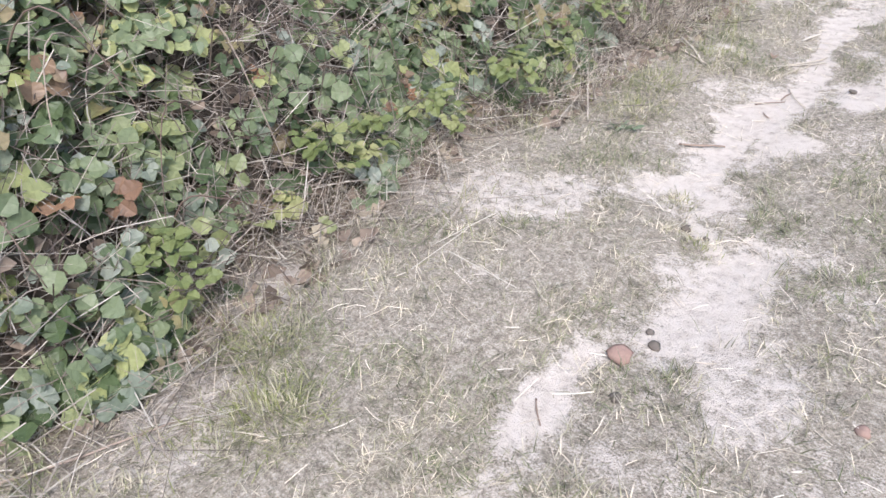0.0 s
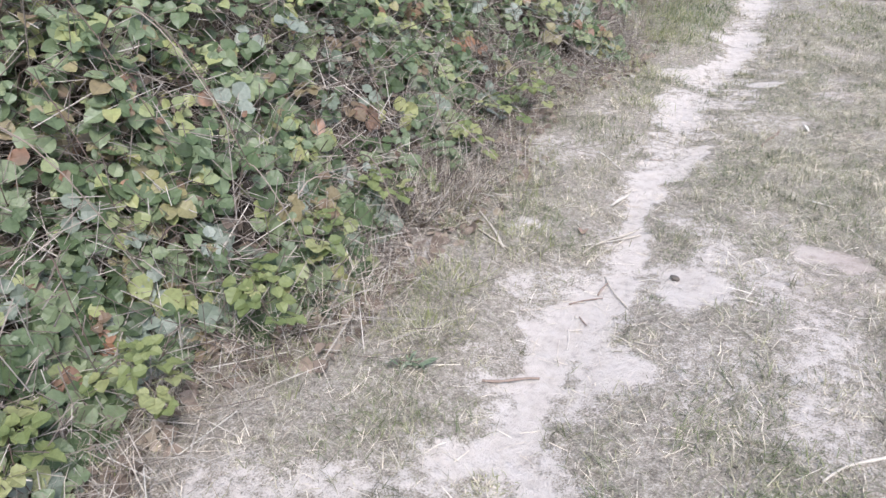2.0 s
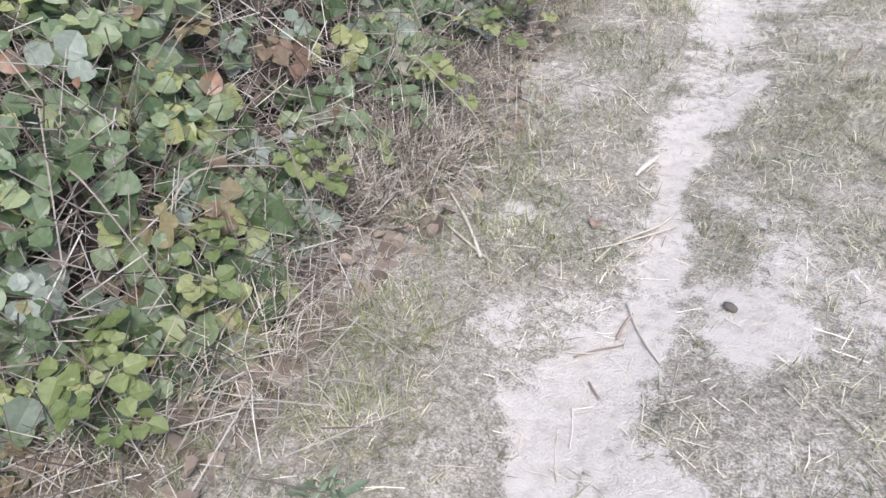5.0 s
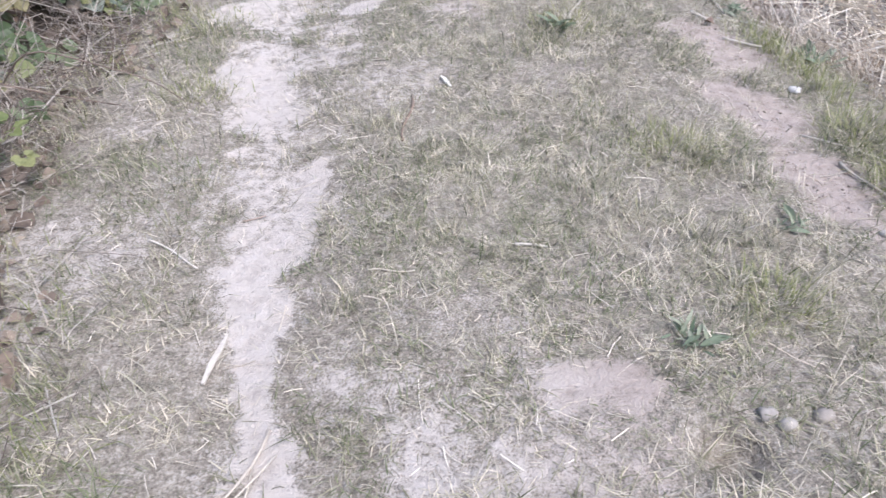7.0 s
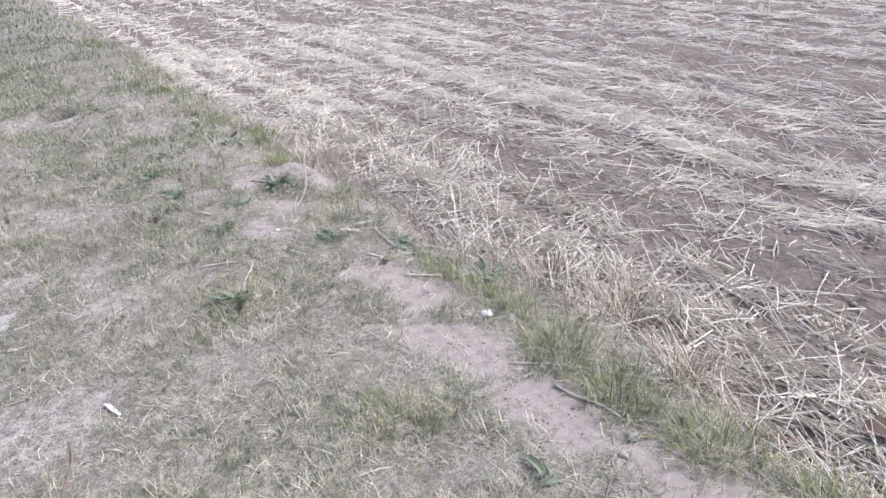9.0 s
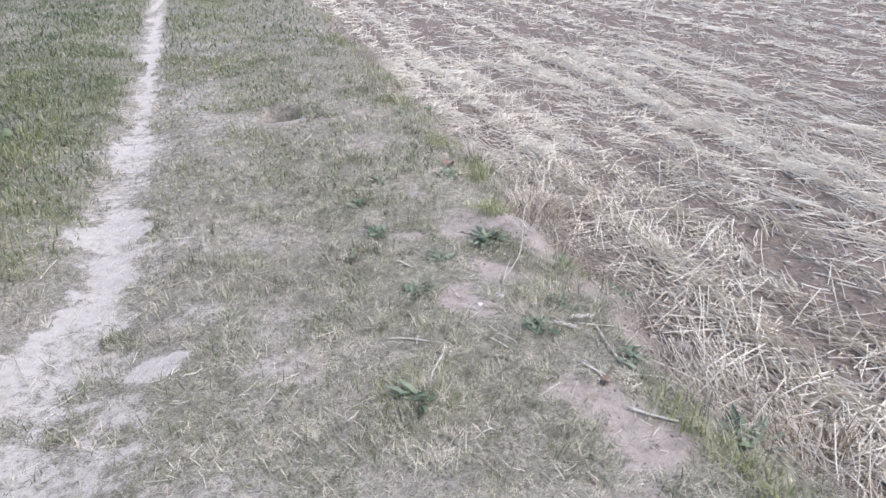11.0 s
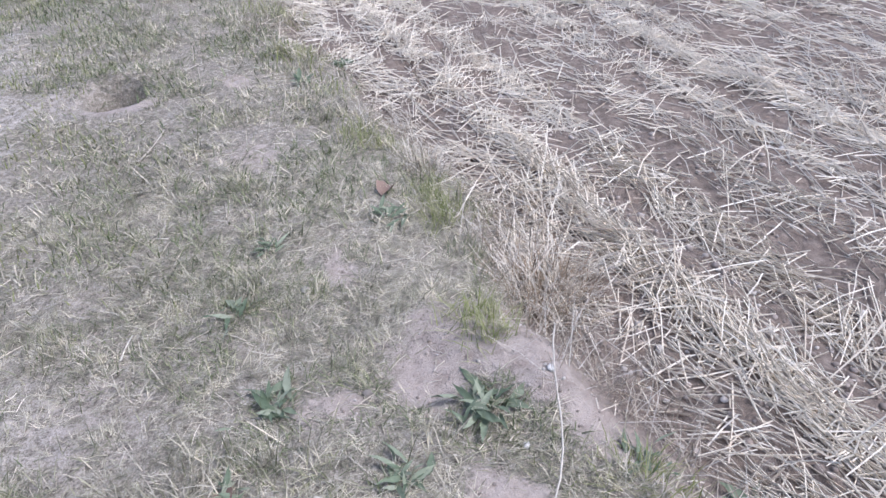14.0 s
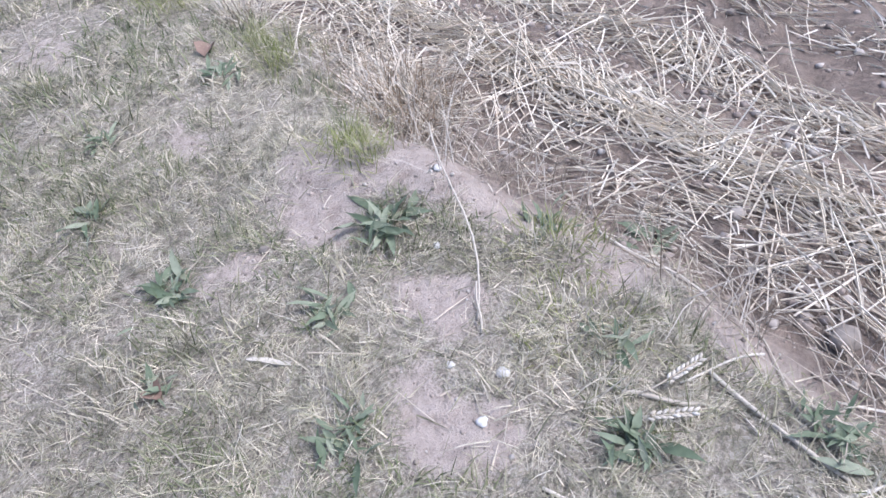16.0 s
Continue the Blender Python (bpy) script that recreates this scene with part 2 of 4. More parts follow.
def strand_material(name, stops, patch=None, rough=0.75, per_object=False, shine=0.3, through_light=0.0, clump_shade=None, grain=0.5):
    """Blades, straws and leaves: each one takes its own tint; patch shifts the tint over metres."""
    m, t, b = material(name)
    if per_object:
        r = t.nodes.new("ShaderNodeObjectInfo").outputs["Random"]
    else:
        r = t.nodes.new("ShaderNodeNewGeometry").outputs["Random Per Island"]
    p = position(t)
    if patch:
        size, amount = patch
        n = noise_tex(t, p, 1.0 / size, 3)
        r = math_node(t, "ADD", math_node(t, "MULTIPLY", r, 1 - amount), math_node(t, "MULTIPLY", math_node(t, "SUBTRACT", n, 0.2), amount * 1.6), True)
    c = color_ramp(t, r, stops)
    c = mix(t, grain, c, color_ramp(t, noise_tex(t, p, 70, 3), [(0.3, (0.55, 0.55, 0.55)), (0.7, (1, 1, 1))]), "MULTIPLY")
    if clump_shade:
        # Dark and pale blotches put the shade between grass clumps into the blade colour.
        c = mix(t, 0.85, c, color_ramp(t, noise_tex(t, p, clump_shade, 4), [(0.37, (0.36, 0.36, 0.32)), (0.5, (0.98, 0.97, 0.94)), (0.62, (1.5, 1.46, 1.38))]), "MULTIPLY")
    t.links.new(c, b.inputs["Base Color"])
    b.inputs["Roughness"].default_value = rough
    b.inputs["Specular IOR Level"].default_value = shine
    if through_light:
        tr = node(t, "ShaderNodeBsdfTranslucent", Color=c)
        mx = t.nodes.new("ShaderNodeMixShader")
        mx.inputs[0].default_value = through_light
        t.links.new(b.outputs[0], mx.inputs[1])
        t.links.new(tr.outputs[0], mx.inputs[2])
        t.links.new(mx.outputs[0], t.nodes["Material Output"].inputs["Surface"])
    return m


# The last two grey-green stops paint a whitish sky sheen on some leaves.
LEAF_STOPS = [(0.0, (0.07, 0.1, 0.045)), (0.18, (0.125, 0.18, 0.078)), (0.4, (0.205, 0.265, 0.145)), (0.64, (0.29, 0.345, 0.185)), (0.77, (0.43, 0.46, 0.19)),
              (0.81, (0.36, 0.32, 0.16)), (0.85, (0.25, 0.17, 0.12)), (0.865, (0.44, 0.24, 0.14)), (0.875, (0.22, 0.27, 0.19)), (1.0, (0.42, 0.46, 0.38))]
TURF_STOPS = [(0.0, (0.1, 0.112, 0.056)), (0.22, (0.22, 0.235, 0.13)), (0.42, (0.4, 0.385, 0.275)), (0.6, (0.63, 0.58, 0.475)), (1.0, (0.84, 0.79, 0.685))]
STRAW_STOPS = [(0.0, (0.3, 0.225, 0.165)), (0.12, (0.55, 0.465, 0.36)), (0.4, (0.75, 0.67, 0.535)), (0.85, (0.89, 0.825, 0.7)), (1.0, (0.64, 0.575, 0.485))]

M_GROUND = ground_material()
M_LEAF = strand_material("bramble_leaf", LEAF_STOPS, rough=0.42, per_object=True, shine=0.45, through_light=0.33)
M_LEAF_MANY = strand_material("bramble_foliage", LEAF_STOPS, patch=(0.5, 0.2), rough=0.42, shine=0.45, through_light=0.25)
# Far hedge leaves coloured darker to carry the deep shade there.
M_SHADED_FAR_LEAF = strand_material("shaded_far_foliage", [(0.0, (0.025, 0.036, 0.018)), (0.5, (0.055, 0.075, 0.036)), (1.0, (0.11, 0.135, 0.065))], patch=(1.5, 0.3), rough=0.5, through_light=0.15)
M_TURF = strand_material("dry_turf", TURF_STOPS, patch=(0.3, 0.55), through_light=0.2, clump_shade=13)
M_VERGE = strand_material("green_verge_grass", [(0.0, (0.2, 0.24, 0.075)), (0.35, (0.33, 0.36, 0.135)), (0.6, (0.46, 0.455, 0.25)), (1.0, (0.68, 0.64, 0.5))], patch=(0.6, 0.35), through_light=0.25)
M_DRYGRASS = strand_material("dead_grass", [(0.0, (0.22, 0.175, 0.13)), (0.4, (0.42, 0.36, 0.28)), (0.8, (0.6, 0.54, 0.45)), (1.0, (0.7, 0.65, 0.57))], through_light=0.1)
M_RUSTY = strand_material("rusty_dead_grass", [(0.0, (0.18, 0.125, 0.08)), (0.5, (0.4, 0.3, 0.2)), (1.0, (0.66, 0.55, 0.42))], through_light=0.1)
M_STRAW = strand_material("wheat_straw", STRAW_STOPS, patch=(0.5, 0.3), rough=0.5, shine=0.4, grain=0.2)
M_STALK = strand_material("pale_stalk", [(0.0, (0.56, 0.49, 0.39)), (1.0, (0.82, 0.77, 0.68))], rough=0.6, per_object=True)
M_BROWN = strand_material("brown_twig", [(0.0, (0.28, 0.2, 0.15)), (1.0, (0.46, 0.37, 0.3))], rough=0.8, per_object=True)
M_CANE = strand_material("bramble_cane", [(0.0, (0.12, 0.08, 0.065)), (0.5, (0.24, 0.18, 0.14)), (1.0, (0.44, 0.37, 0.3))], rough=0.6, per_object=True)
M_TWIGS = strand_material("dead_bramble_twigs", [(0.0, (0.1, 0.075, 0.064)), (0.35, (0.22, 0.182, 0.15)), (0.7, (0.39, 0.34, 0.285)), (1.0, (0.62, 0.57, 0.49))], rough=0.8)
# Dark brown of the bramble's gaps: their shade put into the colour.
M_INNER_SHADE = strand_material("bramble_inner_shade", [(0.0, (0.07, 0.058, 0.047)), (1.0, (0.14, 0.115, 0.092))], rough=0.95)
M_WEED = strand_material("weed_leaf", [(0.0, (0.15, 0.2, 0.12)), (0.6, (0.24, 0.29, 0.19)), (1.0, (0.4, 0.43, 0.31))], rough=0.55, per_object=True, through_light=0.15)
M_TUFT = strand_material("cushion_grass", [(0.0, (0.08, 0.1, 0.045)), (0.35, (0.17, 0.205, 0.098)), (0.65, (0.31, 0.335, 0.18)), (0.9, (0.42, 0.41, 0.28)), (1.0, (0.6, 0.56, 0.44))], patch=(0.5, 0.3), through_light=0.2, grain=0.4)
M_HERB = strand_material("low_herb_leaf", [(0.0, (0.085, 0.115, 0.055)), (0.45, (0.17, 0.21, 0.105)), (0.75, (0.27, 0.3, 0.165)), (1.0, (0.5, 0.47, 0.33))], patch=(0.8, 0.35), rough=0.55, through_light=0.2)
M_LITTER = strand_material("hedge_foot_litter", [(0.0, (0.12, 0.098, 0.08)), (0.4, (0.26, 0.225, 0.185)), (0.8, (0.44, 0.4, 0.34)), (1.0, (0.64, 0.6, 0.51))], rough=0.8)
M_STONE = strand_material("field_stone", [(0.0, (0.3, 0.26, 0.22)), (0.5, (0.42, 0.38, 0.33)), (1.0, (0.55, 0.52, 0.47))], rough=0.85, per_object=True)
M_MAT = strand_material("fine_dry_turf", [(0.0, (0.2, 0.21, 0.12)), (0.25, (0.38, 0.37, 0.26)), (0.6, (0.6, 0.56, 0.45)), (1.0, (0.85, 0.8, 0.69))], patch=(0.25, 0.5), through_light=0.15, grain=0.3, clump_shade=16)
M_CLODS = strand_material("soil_clods", [(0.0, (0.3, 0.25, 0.21)), (0.7, (0.44, 0.375, 0.325)), (1.0, (0.62, 0.57, 0.51))], rough=0.95)
M_DARK = strand_material("dark_crumb", [(0.0, (0.13, 0.11, 0.09)), (1.0, (0.19, 0.165, 0.14))], rough=0.9, per_object=True)
M_RED = strand_material("reddish_crumbling_brick", [(0.0, (0.32, 0.205, 0.165)), (1.0, (0.39, 0.27, 0.22))], rough=0.9, per_object=True)
M_WHITE = strand_material("white_flint", [(0.0, (0.68, 0.66, 0.62)), (1.0, (0.78, 0.76, 0.72))], rough=0.7, per_object=True)
M_DEADLEAF = strand_material("brown_dead_leaf", [(0.0, (0.2, 0.13, 0.1)), (1.0, (0.33, 0.235, 0.18))], rough=0.7, per_object=True)


# ---- mesh helpers ----
def mesh_np(name, verts, tris, mat, smooth=False):
    verts, tris = np.asarray(verts, np.float32).reshape(-1, 3), np.asarray(tris, np.int32).reshape(-1, 3)
    me = bpy.data.meshes.new(name)
    me.vertices.add(len(verts))
    me.vertices.foreach_set("co", verts.ravel())
    me.loops.add(tris.size)
    me.loops.foreach_set("vertex_index", tris.ravel())
    me.polygons.add(len(tris))
    me.polygons.foreach_set("loop_start", np.arange(0, tris.size, 3, dtype=np.int32))
    me.polygons.foreach_set("use_smooth", np.full(len(tris), smooth))
    me.update(calc_edges=True)
    me.materials.append(mat)
    return me


def put(name, me, parent=None, label="", category="", group="", kind="", m=None):
    ob = new(name, me)
    if parent:
        ob.parent = parent
    if m is not None:
        ob.matrix_basis = m
    return tagged(ob, label, category, group, kind)


def blades(x, y, z, length, width, lean, azim, rng, droop=0.5):
    """Grass blades: a bent, tapering ribbon each."""
    n = len(x)
    d = np.stack([np.cos(azim), np.sin(azim), np.zeros(n)], 1)
    s = np.stack([-np.sin(azim), np.cos(azim), np.zeros(n)], 1) * (width / 2)[:, None]
    up = np.array([0, 0, 1.0])
    l2 = (length / 2)[:, None]
    lean2 = np.minimum(lean + droop * rng.random(n), 1.62)
    p0 = np.stack([x, y, z - 0.004], 1)
    p1 = p0 + l2 * (np.sin(lean)[:, None] * d + np.cos(lean)[:, None] * up)
    p2 = p1 + l2 * (np.sin(lean2)[:, None] * d + np.cos(lean2)[:, None] * up)
    v = np.stack([p0 - s, p0 + s, p1 - 0.85 * s, p1 + 0.85 * s, p2], 1)
    f = np.array([[0, 1, 3], [0, 3, 2], [2, 3, 4]])[None] + 5 * np.arange(n)[:, None, None]
    return v.reshape(-1, 3), f.reshape(-1, 3)


def straws(c, direction, length, radius, rng, kink=0.15, full=True):
    """Round straws and twigs with a slight kink, three-sided."""
    n = len(c)
    d = direction / np.linalg.norm(direction, axis=1)[:, None]
    ref = np.where(np.abs(d[:, 2:3]) > 0.9, np.array([[1.0, 0, 0]]), np.array([[0, 0, 1.0]]))
    s = np.cross(d, ref)
    s /= np.linalg.norm(s, axis=1)[:, None]
    w = np.cross(s, d)
    off = (s * rng.normal(0, kink, (n, 1)) + w * rng.normal(0, kink, (n, 1))) * length[:, None] * 0.5
    rings = []
    for k, q in enumerate((-0.5, 0.05, 0.5) if full else (-0.5, 0.5)):
        mid = c + d * (q * length)[:, None] + (off if full and k == 1 else 0)
        for a in (0, 2.094, 4.189):
            rings.append(mid + (s * math.cos(a) + w * math.sin(a)) * radius[:, None])
    v = np.stack(rings, 1)
    f = []
    for k in ((0, 3) if full else (0,)):
        for j in range(3):
            a, b2, c2, e = k + j, k + (j + 1) % 3, k + 3 + (j + 1) % 3, k + 3 + j
            f += [[a, b2, c2], [a, c2, e]]
    f = np.array(f)[None] + (9 if full else 6) * np.arange(n)[:, None, None]
    return v.reshape(-1, 3), f.reshape(-1, 3)


def split_straws(c, direction, length, radius):
    """Flattened straws, folded along their length."""
    n = len(c)
    d = direction / np.linalg.norm(direction, axis=1)[:, None]
    s = np.cross(d, np.array([[0, 0, 1.0]]))
    s /= np.linalg.norm(s, axis=1)[:, None]
    w = np.cross(s, d)
    rings = []
    for q in (-0.5, 0.5):
        mid = c + d * (q * length)[:, None]
        rings += [mid - s * radius[:, None] - 0.5 * w * radius[:, None], mid + 0.9 * w * radius[:, None], mid + s * radius[:, None] - 0.5 * w * radius[:, None]]
    f = np.array([[0, 1, 4], [0, 4, 3], [1, 2, 5], [1, 5, 4]])[None] + 6 * np.arange(n)[:, None, None]
    return np.stack(rings, 1).reshape(-1, 3), f.reshape(-1, 3)


def tube(points, radii, sides=6):
    """A tapering tube along a line of points."""
    p = np.asarray(points, float)
    n = len(p)
    tan = np.gradient(p, axis=0)
    tan /= np.linalg.norm(tan, axis=1)[:, None] + 1e-9
    ref = np.array([0.31, 0.2, 0.93])
    s = np.cross(tan, ref)
    s /= np.linalg.norm(s, axis=1)[:, None] + 1e-9
    w = np.cross(s, tan)
    v = []
    for k in range(n):
        for j in range(sides):
            a = 2 * math.pi * j / sides
            v.append(p[k] + radii[k] * (s[k] * math.cos(a) + w[k] * math.sin(a)))
    f = []
    for k in range(n - 1):
        for j in range(sides):
            a, b2 = k * sides + j, k * sides + (j + 1) % sides
            f += [[a, b2, b2 + sides], [a, b2 + sides, a + sides]]
    v += [p[0], p[-1]]
    for j in range(sides):
        f += [[n * sides, (j + 1) % sides, j], [n * sides + 1, (n - 1) * sides + j, (n - 1) * sides + (j + 1) % sides]]
    return np.array(v), np.array(f)


def scatter(n, x0, x1, y0, y1, rng, keep):
    """n tries in a box, kept with the chance keep(x, y)."""
    x, y = rng.uniform(x0, x1, n), rng.uniform(y0, y1, n)
    k = rng.random(n) < keep(x, y)
    return x[k], y[k]


# ---- ground ----
def axis(parts):
    out = [parts[0][0]]
    for a, b, n in parts:
        out += list(np.linspace(a, b, n + 1)[1:])
    return np.array(out)


def growing(a, b, n):
    """Steps that widen from a towards b."""
    return a + (b - a) * (np.linspace(0, 1, n + 1)[1:] ** 4)


def build_ground():
    xs = np.concatenate([growing(-4.0, -3000, 26)[::-1], axis([(-4.0, -2.2, 30), (-2.2, 2.6, 140), (2.6, 6, 60)]), growing(6.0, 3000, 34)])
    ys = np.concatenate([growing(-1.0, -3000, 24)[::-1], axis([(-1.0, 0.0, 30), (0.0, 10.2, 300), (10.2, 16, 70)]), growing(16.0, 3000, 34)])
    gx, gy = np.meshgrid(xs, ys)
    x, y = gx.ravel(), gy.ravel()
    z = ground_z(x, y)
    nx, ny = len(xs), len(ys)
    i = (np.arange(ny - 1)[:, None] * nx + np.arange(nx - 1)[None]).ravel()
    tris = np.concatenate([np.stack([i, i + 1, i + nx + 1], 1), np.stack([i, i + nx + 1, i + nx], 1)])
    me = mesh_np("ground", np.stack([x, y, z], 1), tris, M_GROUND, True)
    col = np.ones((len(x), 4), np.float32)
    col[:, 0] = bare_mask(x, y)
    col[:, 1] = field_mask(x, y)
    # Litter mask reaches out past the foot, painting the hedge's shade there too.
    col[:, 2] = 0.9 * ramp(-(x - hedge_foot(y)), -0.42, 0.12) * (1 - ramp(-(x - hedge_foot(y)), 3.0, 3.8))
    col[:, 3] = ramp(x, -0.4, 0.12) * ramp(y, 3.1, 3.7)
    me.color_attributes.new("cover", "FLOAT_COLOR", "POINT").data.foreach_set("color", col.ravel())
    put("ground", me, label="trodden sandy footpath with dry turf beside a ploughed stubble field", category="ground", kind="structure")


build_ground()


# ---- turf and verge grass ----
def build_turf():
    rng = np.random.default_rng(11)

    def cover(x, y):
        c = 1 - 0.985 * ramp(bare_mask(x, y) + 1.0 * (fbm(x, y, 0.08, 8, 3) - 0.5), 0.2, 0.78)
        return c * (1 - field_mask(x, y)) * ramp(np.hypot(x - HOLE[0], 0.75 * (y - HOLE[1] + 0.12)), 0.14, 0.24) * ramp(x - hedge_foot(y), -0.3, 0.1) * (0.1 + 0.9 * ramp(fbm(x, y, 0.11, 51, 3), 0.39, 0.62))

    allv, allf, base = [], [], 0
    for n, box, wide in ((205000, (-2.0, 1.5, -0.2, 7.6), 1.0), (105000, (-3.2, 1.6, 7.6, 12.5), 1.6), (46000, (-5.5, 1.9, 12.5, 26), 2.8), (22000, (-9, 2, 26, 60), 6.0), (26000, (-2.0, 1.5, -4, -0.2), 2.5)):
        x, y = scatter(n, *box, rng, cover)
        k = len(x)
        lush = ramp(fbm(x, y, 0.22, 91, 3), 0.5, 0.72)
        length = (0.026 + 0.06 * rng.random(k) ** 1.6 + 0.03 * lush * rng.random(k)) * (1 + 0.25 * (wide - 1))
        width = (0.0015 + 0.0022 * rng.random(k)) * wide
        length = length * (1 + 0.5 * ramp(x, -0.2, 0.5) * rng.random(k))
        lean = np.clip(rng.normal(1.1 + 0.12 * (wide > 1), 0.3, k) - 0.4 * lush / wide, 0.05, 1.5)
        v, f = blades(x, y, ground_z(x, y), length, width, lean, rng.uniform(0, 6.283, k), rng)
        allv.append(v)
        allf.append(f + base)
        base += len(v)
    put("turf_grass", mesh_np("turf_grass", np.concatenate(allv), np.concatenate(allf), M_TURF),
        label="short dry trampled grass, straw-coloured with grey-green patches, on the path", category="grass", kind="stuff")


def build_fine_mat():
    """The felted layer of thin bleached blades on the bank by the field."""
    rng = np.random.default_rng(14)

    def cover(x, y):
        c = 1 - ramp(bare_mask(x, y) + 0.9 * (fbm(x, y, 0.07, 8, 3) - 0.5), 0.15, 0.8)
        return c * (1 - field_mask(x, y)) * (0.35 + 0.65 * ramp(fbm(x, y, 0.09, 57, 3), 0.34, 0.56)) * ramp(x, -0.9, -0.2) * ramp(y, 3.2, 4.6)

    x, y = scatter(125000, -0.8, 1.4, 3.4, 8.4, rng, cover)
    k = len(x)
    flow = 6.283 * fbm(x, y, 0.25, 58, 2) * 2
    v, f = blades(x, y, ground_z(x, y) + 0.012 * rng.random(k), rng.uniform(0.025, 0.085, k), rng.uniform(0.0008, 0.0016, k), np.clip(rng.normal(1.25, 0.22, k), 0.3, 1.52), flow + rng.normal(0, 1.0, k), rng, 0.4)
    put("turf_mat", mesh_np("turf_mat", v, f, M_MAT), label="matted fine bleached grass felt on the bank beside the field", category="grass", kind="stuff")


def build_verge():
    rng = np.random.default_rng(12)

    def edge_cover(x, y):
        e = np.exp(-((x - field_edge(y) + 0.12) / (0.07 + 0.05 * ramp(y, 8, 11))) ** 2)
        return e * ramp(fbm(x, y, 0.35, 35, 4), 0.48, 0.68) * (1 - 0.6 * ramp(y, 7, 10))

    def far_cover(x, y):
        return ramp(fbm(x, y, 0.5, 39, 3), 0.4, 0.6) * ramp(np.abs(x - trail_x(y)), 0.12, 0.3) * (1 - ramp(x, -0.4, 0.5)) * ramp(y, 7, 9) * ramp(np.hypot(x - HOLE[0], y - HOLE[1] + 0.1), 0.2, 0.4)

    def left_cover(x, y):
        e = np.exp(-((x - hedge_foot(y) - 0.25) / (0.3 + 0.3 * ramp(y, 6, 10))) ** 2) * (0.2 + 0.8 * ramp(y, 5, 9))
        return e * ramp(fbm(x, y, 0.4, 36, 3), 0.4, 0.65)

    allv, allf, base = [], [], 0
    for n, box, keep, wide in ((60000, (0.7, 1.6, 2.5, 9), edge_cover, 1), (30000, (0.7, 1.8, 9, 24), edge_cover, 2.2), (60000, (-2.4, -1.0, -0.3, 8), left_cover, 1), (60000, (-3.6, -1.1, 8, 24), left_cover, 2.2), (64000, (-2.4, 0.5, 7, 22), far_cover, 1.8)):
        x, y = scatter(n, *box, rng, keep)
        k = len(x)
        length = rng.uniform(0.04, 0.13, k) * (0.5 if keep is far_cover else 1.0)
        v, f = blades(x, y, ground_z(x, y), length, rng.uniform(0.0018, 0.0036, k) * wide, np.clip(rng.normal(0.6, 0.35, k), 0, 1.4), rng.uniform(0, 6.283, k), rng, 0.8)
        allv.append(v)
        allf.append(f + base)
        base += len(v)
    put("verge_grass", mesh_np("verge_grass", np.concatenate(allv), np.concatenate(allf), M_VERGE),
        label="longer green and yellowing grass along the hedge and the field edge", category="grass", kind="stuff")


def build_tufted_turf():
    """Denser, darker cushions of grass that stand out of the trodden turf."""
    rng = np.random.default_rng(15)

    def cover(x, y):
        spots = ramp(fbm(x, y, 0.24, 151, 4) + 0.05 * ramp(x, -0.1, 0.4), 0.53, 0.62)
        wide = 0.45 + 0.55 * ramp(fbm(x, y, 1.1, 152, 2), 0.35, 0.6)
        c = 1 - ramp(bare_mask(x, y), 0.3, 0.6)
        return spots * wide * c * (1 - field_mask(x, y)) * ramp(x - hedge_foot(y), -0.1, 0.15)

    allv, allf, base = [], [], 0
    for n, box, wide in ((170000, (-2.0, 1.4, -0.2, 7.6), 1.0), (70000, (-2.2, 1.4, 7.6, 14), 1.7)):
        x, y = scatter(n, *box, rng, cover)
        k = len(x)
        v, f = blades(x, y, ground_z(x, y), rng.uniform(0.025, 0.07, k) * (1 + 0.2 * (wide - 1)), rng.uniform(0.0015, 0.0034, k) * wide, np.clip(rng.normal(0.95, 0.35, k), 0.05, 1.5), rng.uniform(0, 6.283, k), rng, 0.6)
        allv.append(v)
        allf.append(f + base)
        base += len(v)
    put("tufted_grass", mesh_np("tufted_grass", np.concatenate(allv), np.concatenate(allf), M_TUFT),
        label="dark grey-green cushions of short grass in the trodden turf", category="grass", kind="stuff")


def build_herbs():
    """Low leafy herbs between the far hedge and the worn line."""
    rng = np.random.default_rng(16)

    def cover(x, y):
        side = ramp(trail_x(y) - x, 0.12, 0.35) * ramp(x - hedge_foot(y), -0.6, -0.2)
        other = 0.5 * ramp(x - trail_x(y), 0.1, 0.2) * (1 - ramp(x, 0.7, 1.3)) * ramp(y, 8.5, 16)
        return np.maximum(side, other) * (0.35 + 0.65 * ramp(fbm(x, y, 0.5, 161, 4), 0.36, 0.58)) * ramp(y, 6.5, 9)

    allv, allf, base = [], [], 0
    for n, box, wide in ((60000, (-3.6, 1.0, 6.5, 13), 1.0), (70000, (-6, 1.2, 13, 26), 1.7), (36000, (-10, 1.2, 26, 60), 3.5), (14000, (-22, 1.5, 60, 130), 9.0)):
        x, y = scatter(n, *box, rng, cover)
        k = len(x)
        v, f = blades(x, y, ground_z(x, y) + 0.03 * rng.random(k), rng.uniform(0.03, 0.085, k) * wide ** 0.6, rng.uniform(0.003, 0.009, k) * wide, np.clip(rng.normal(0.95, 0.35, k), 0.1, 1.5), rng.uniform(0, 6.283, k), rng, 0.6)
        allv.append(v)
        allf.append(f + base)
        base += len(v)
    put("verge_herbs", mesh_np("verge_herbs", np.concatenate(allv), np.concatenate(allf), M_HERB),
        label="low dark green leafy herbs along the far hedge and worn line", category="herbs", kind="stuff")


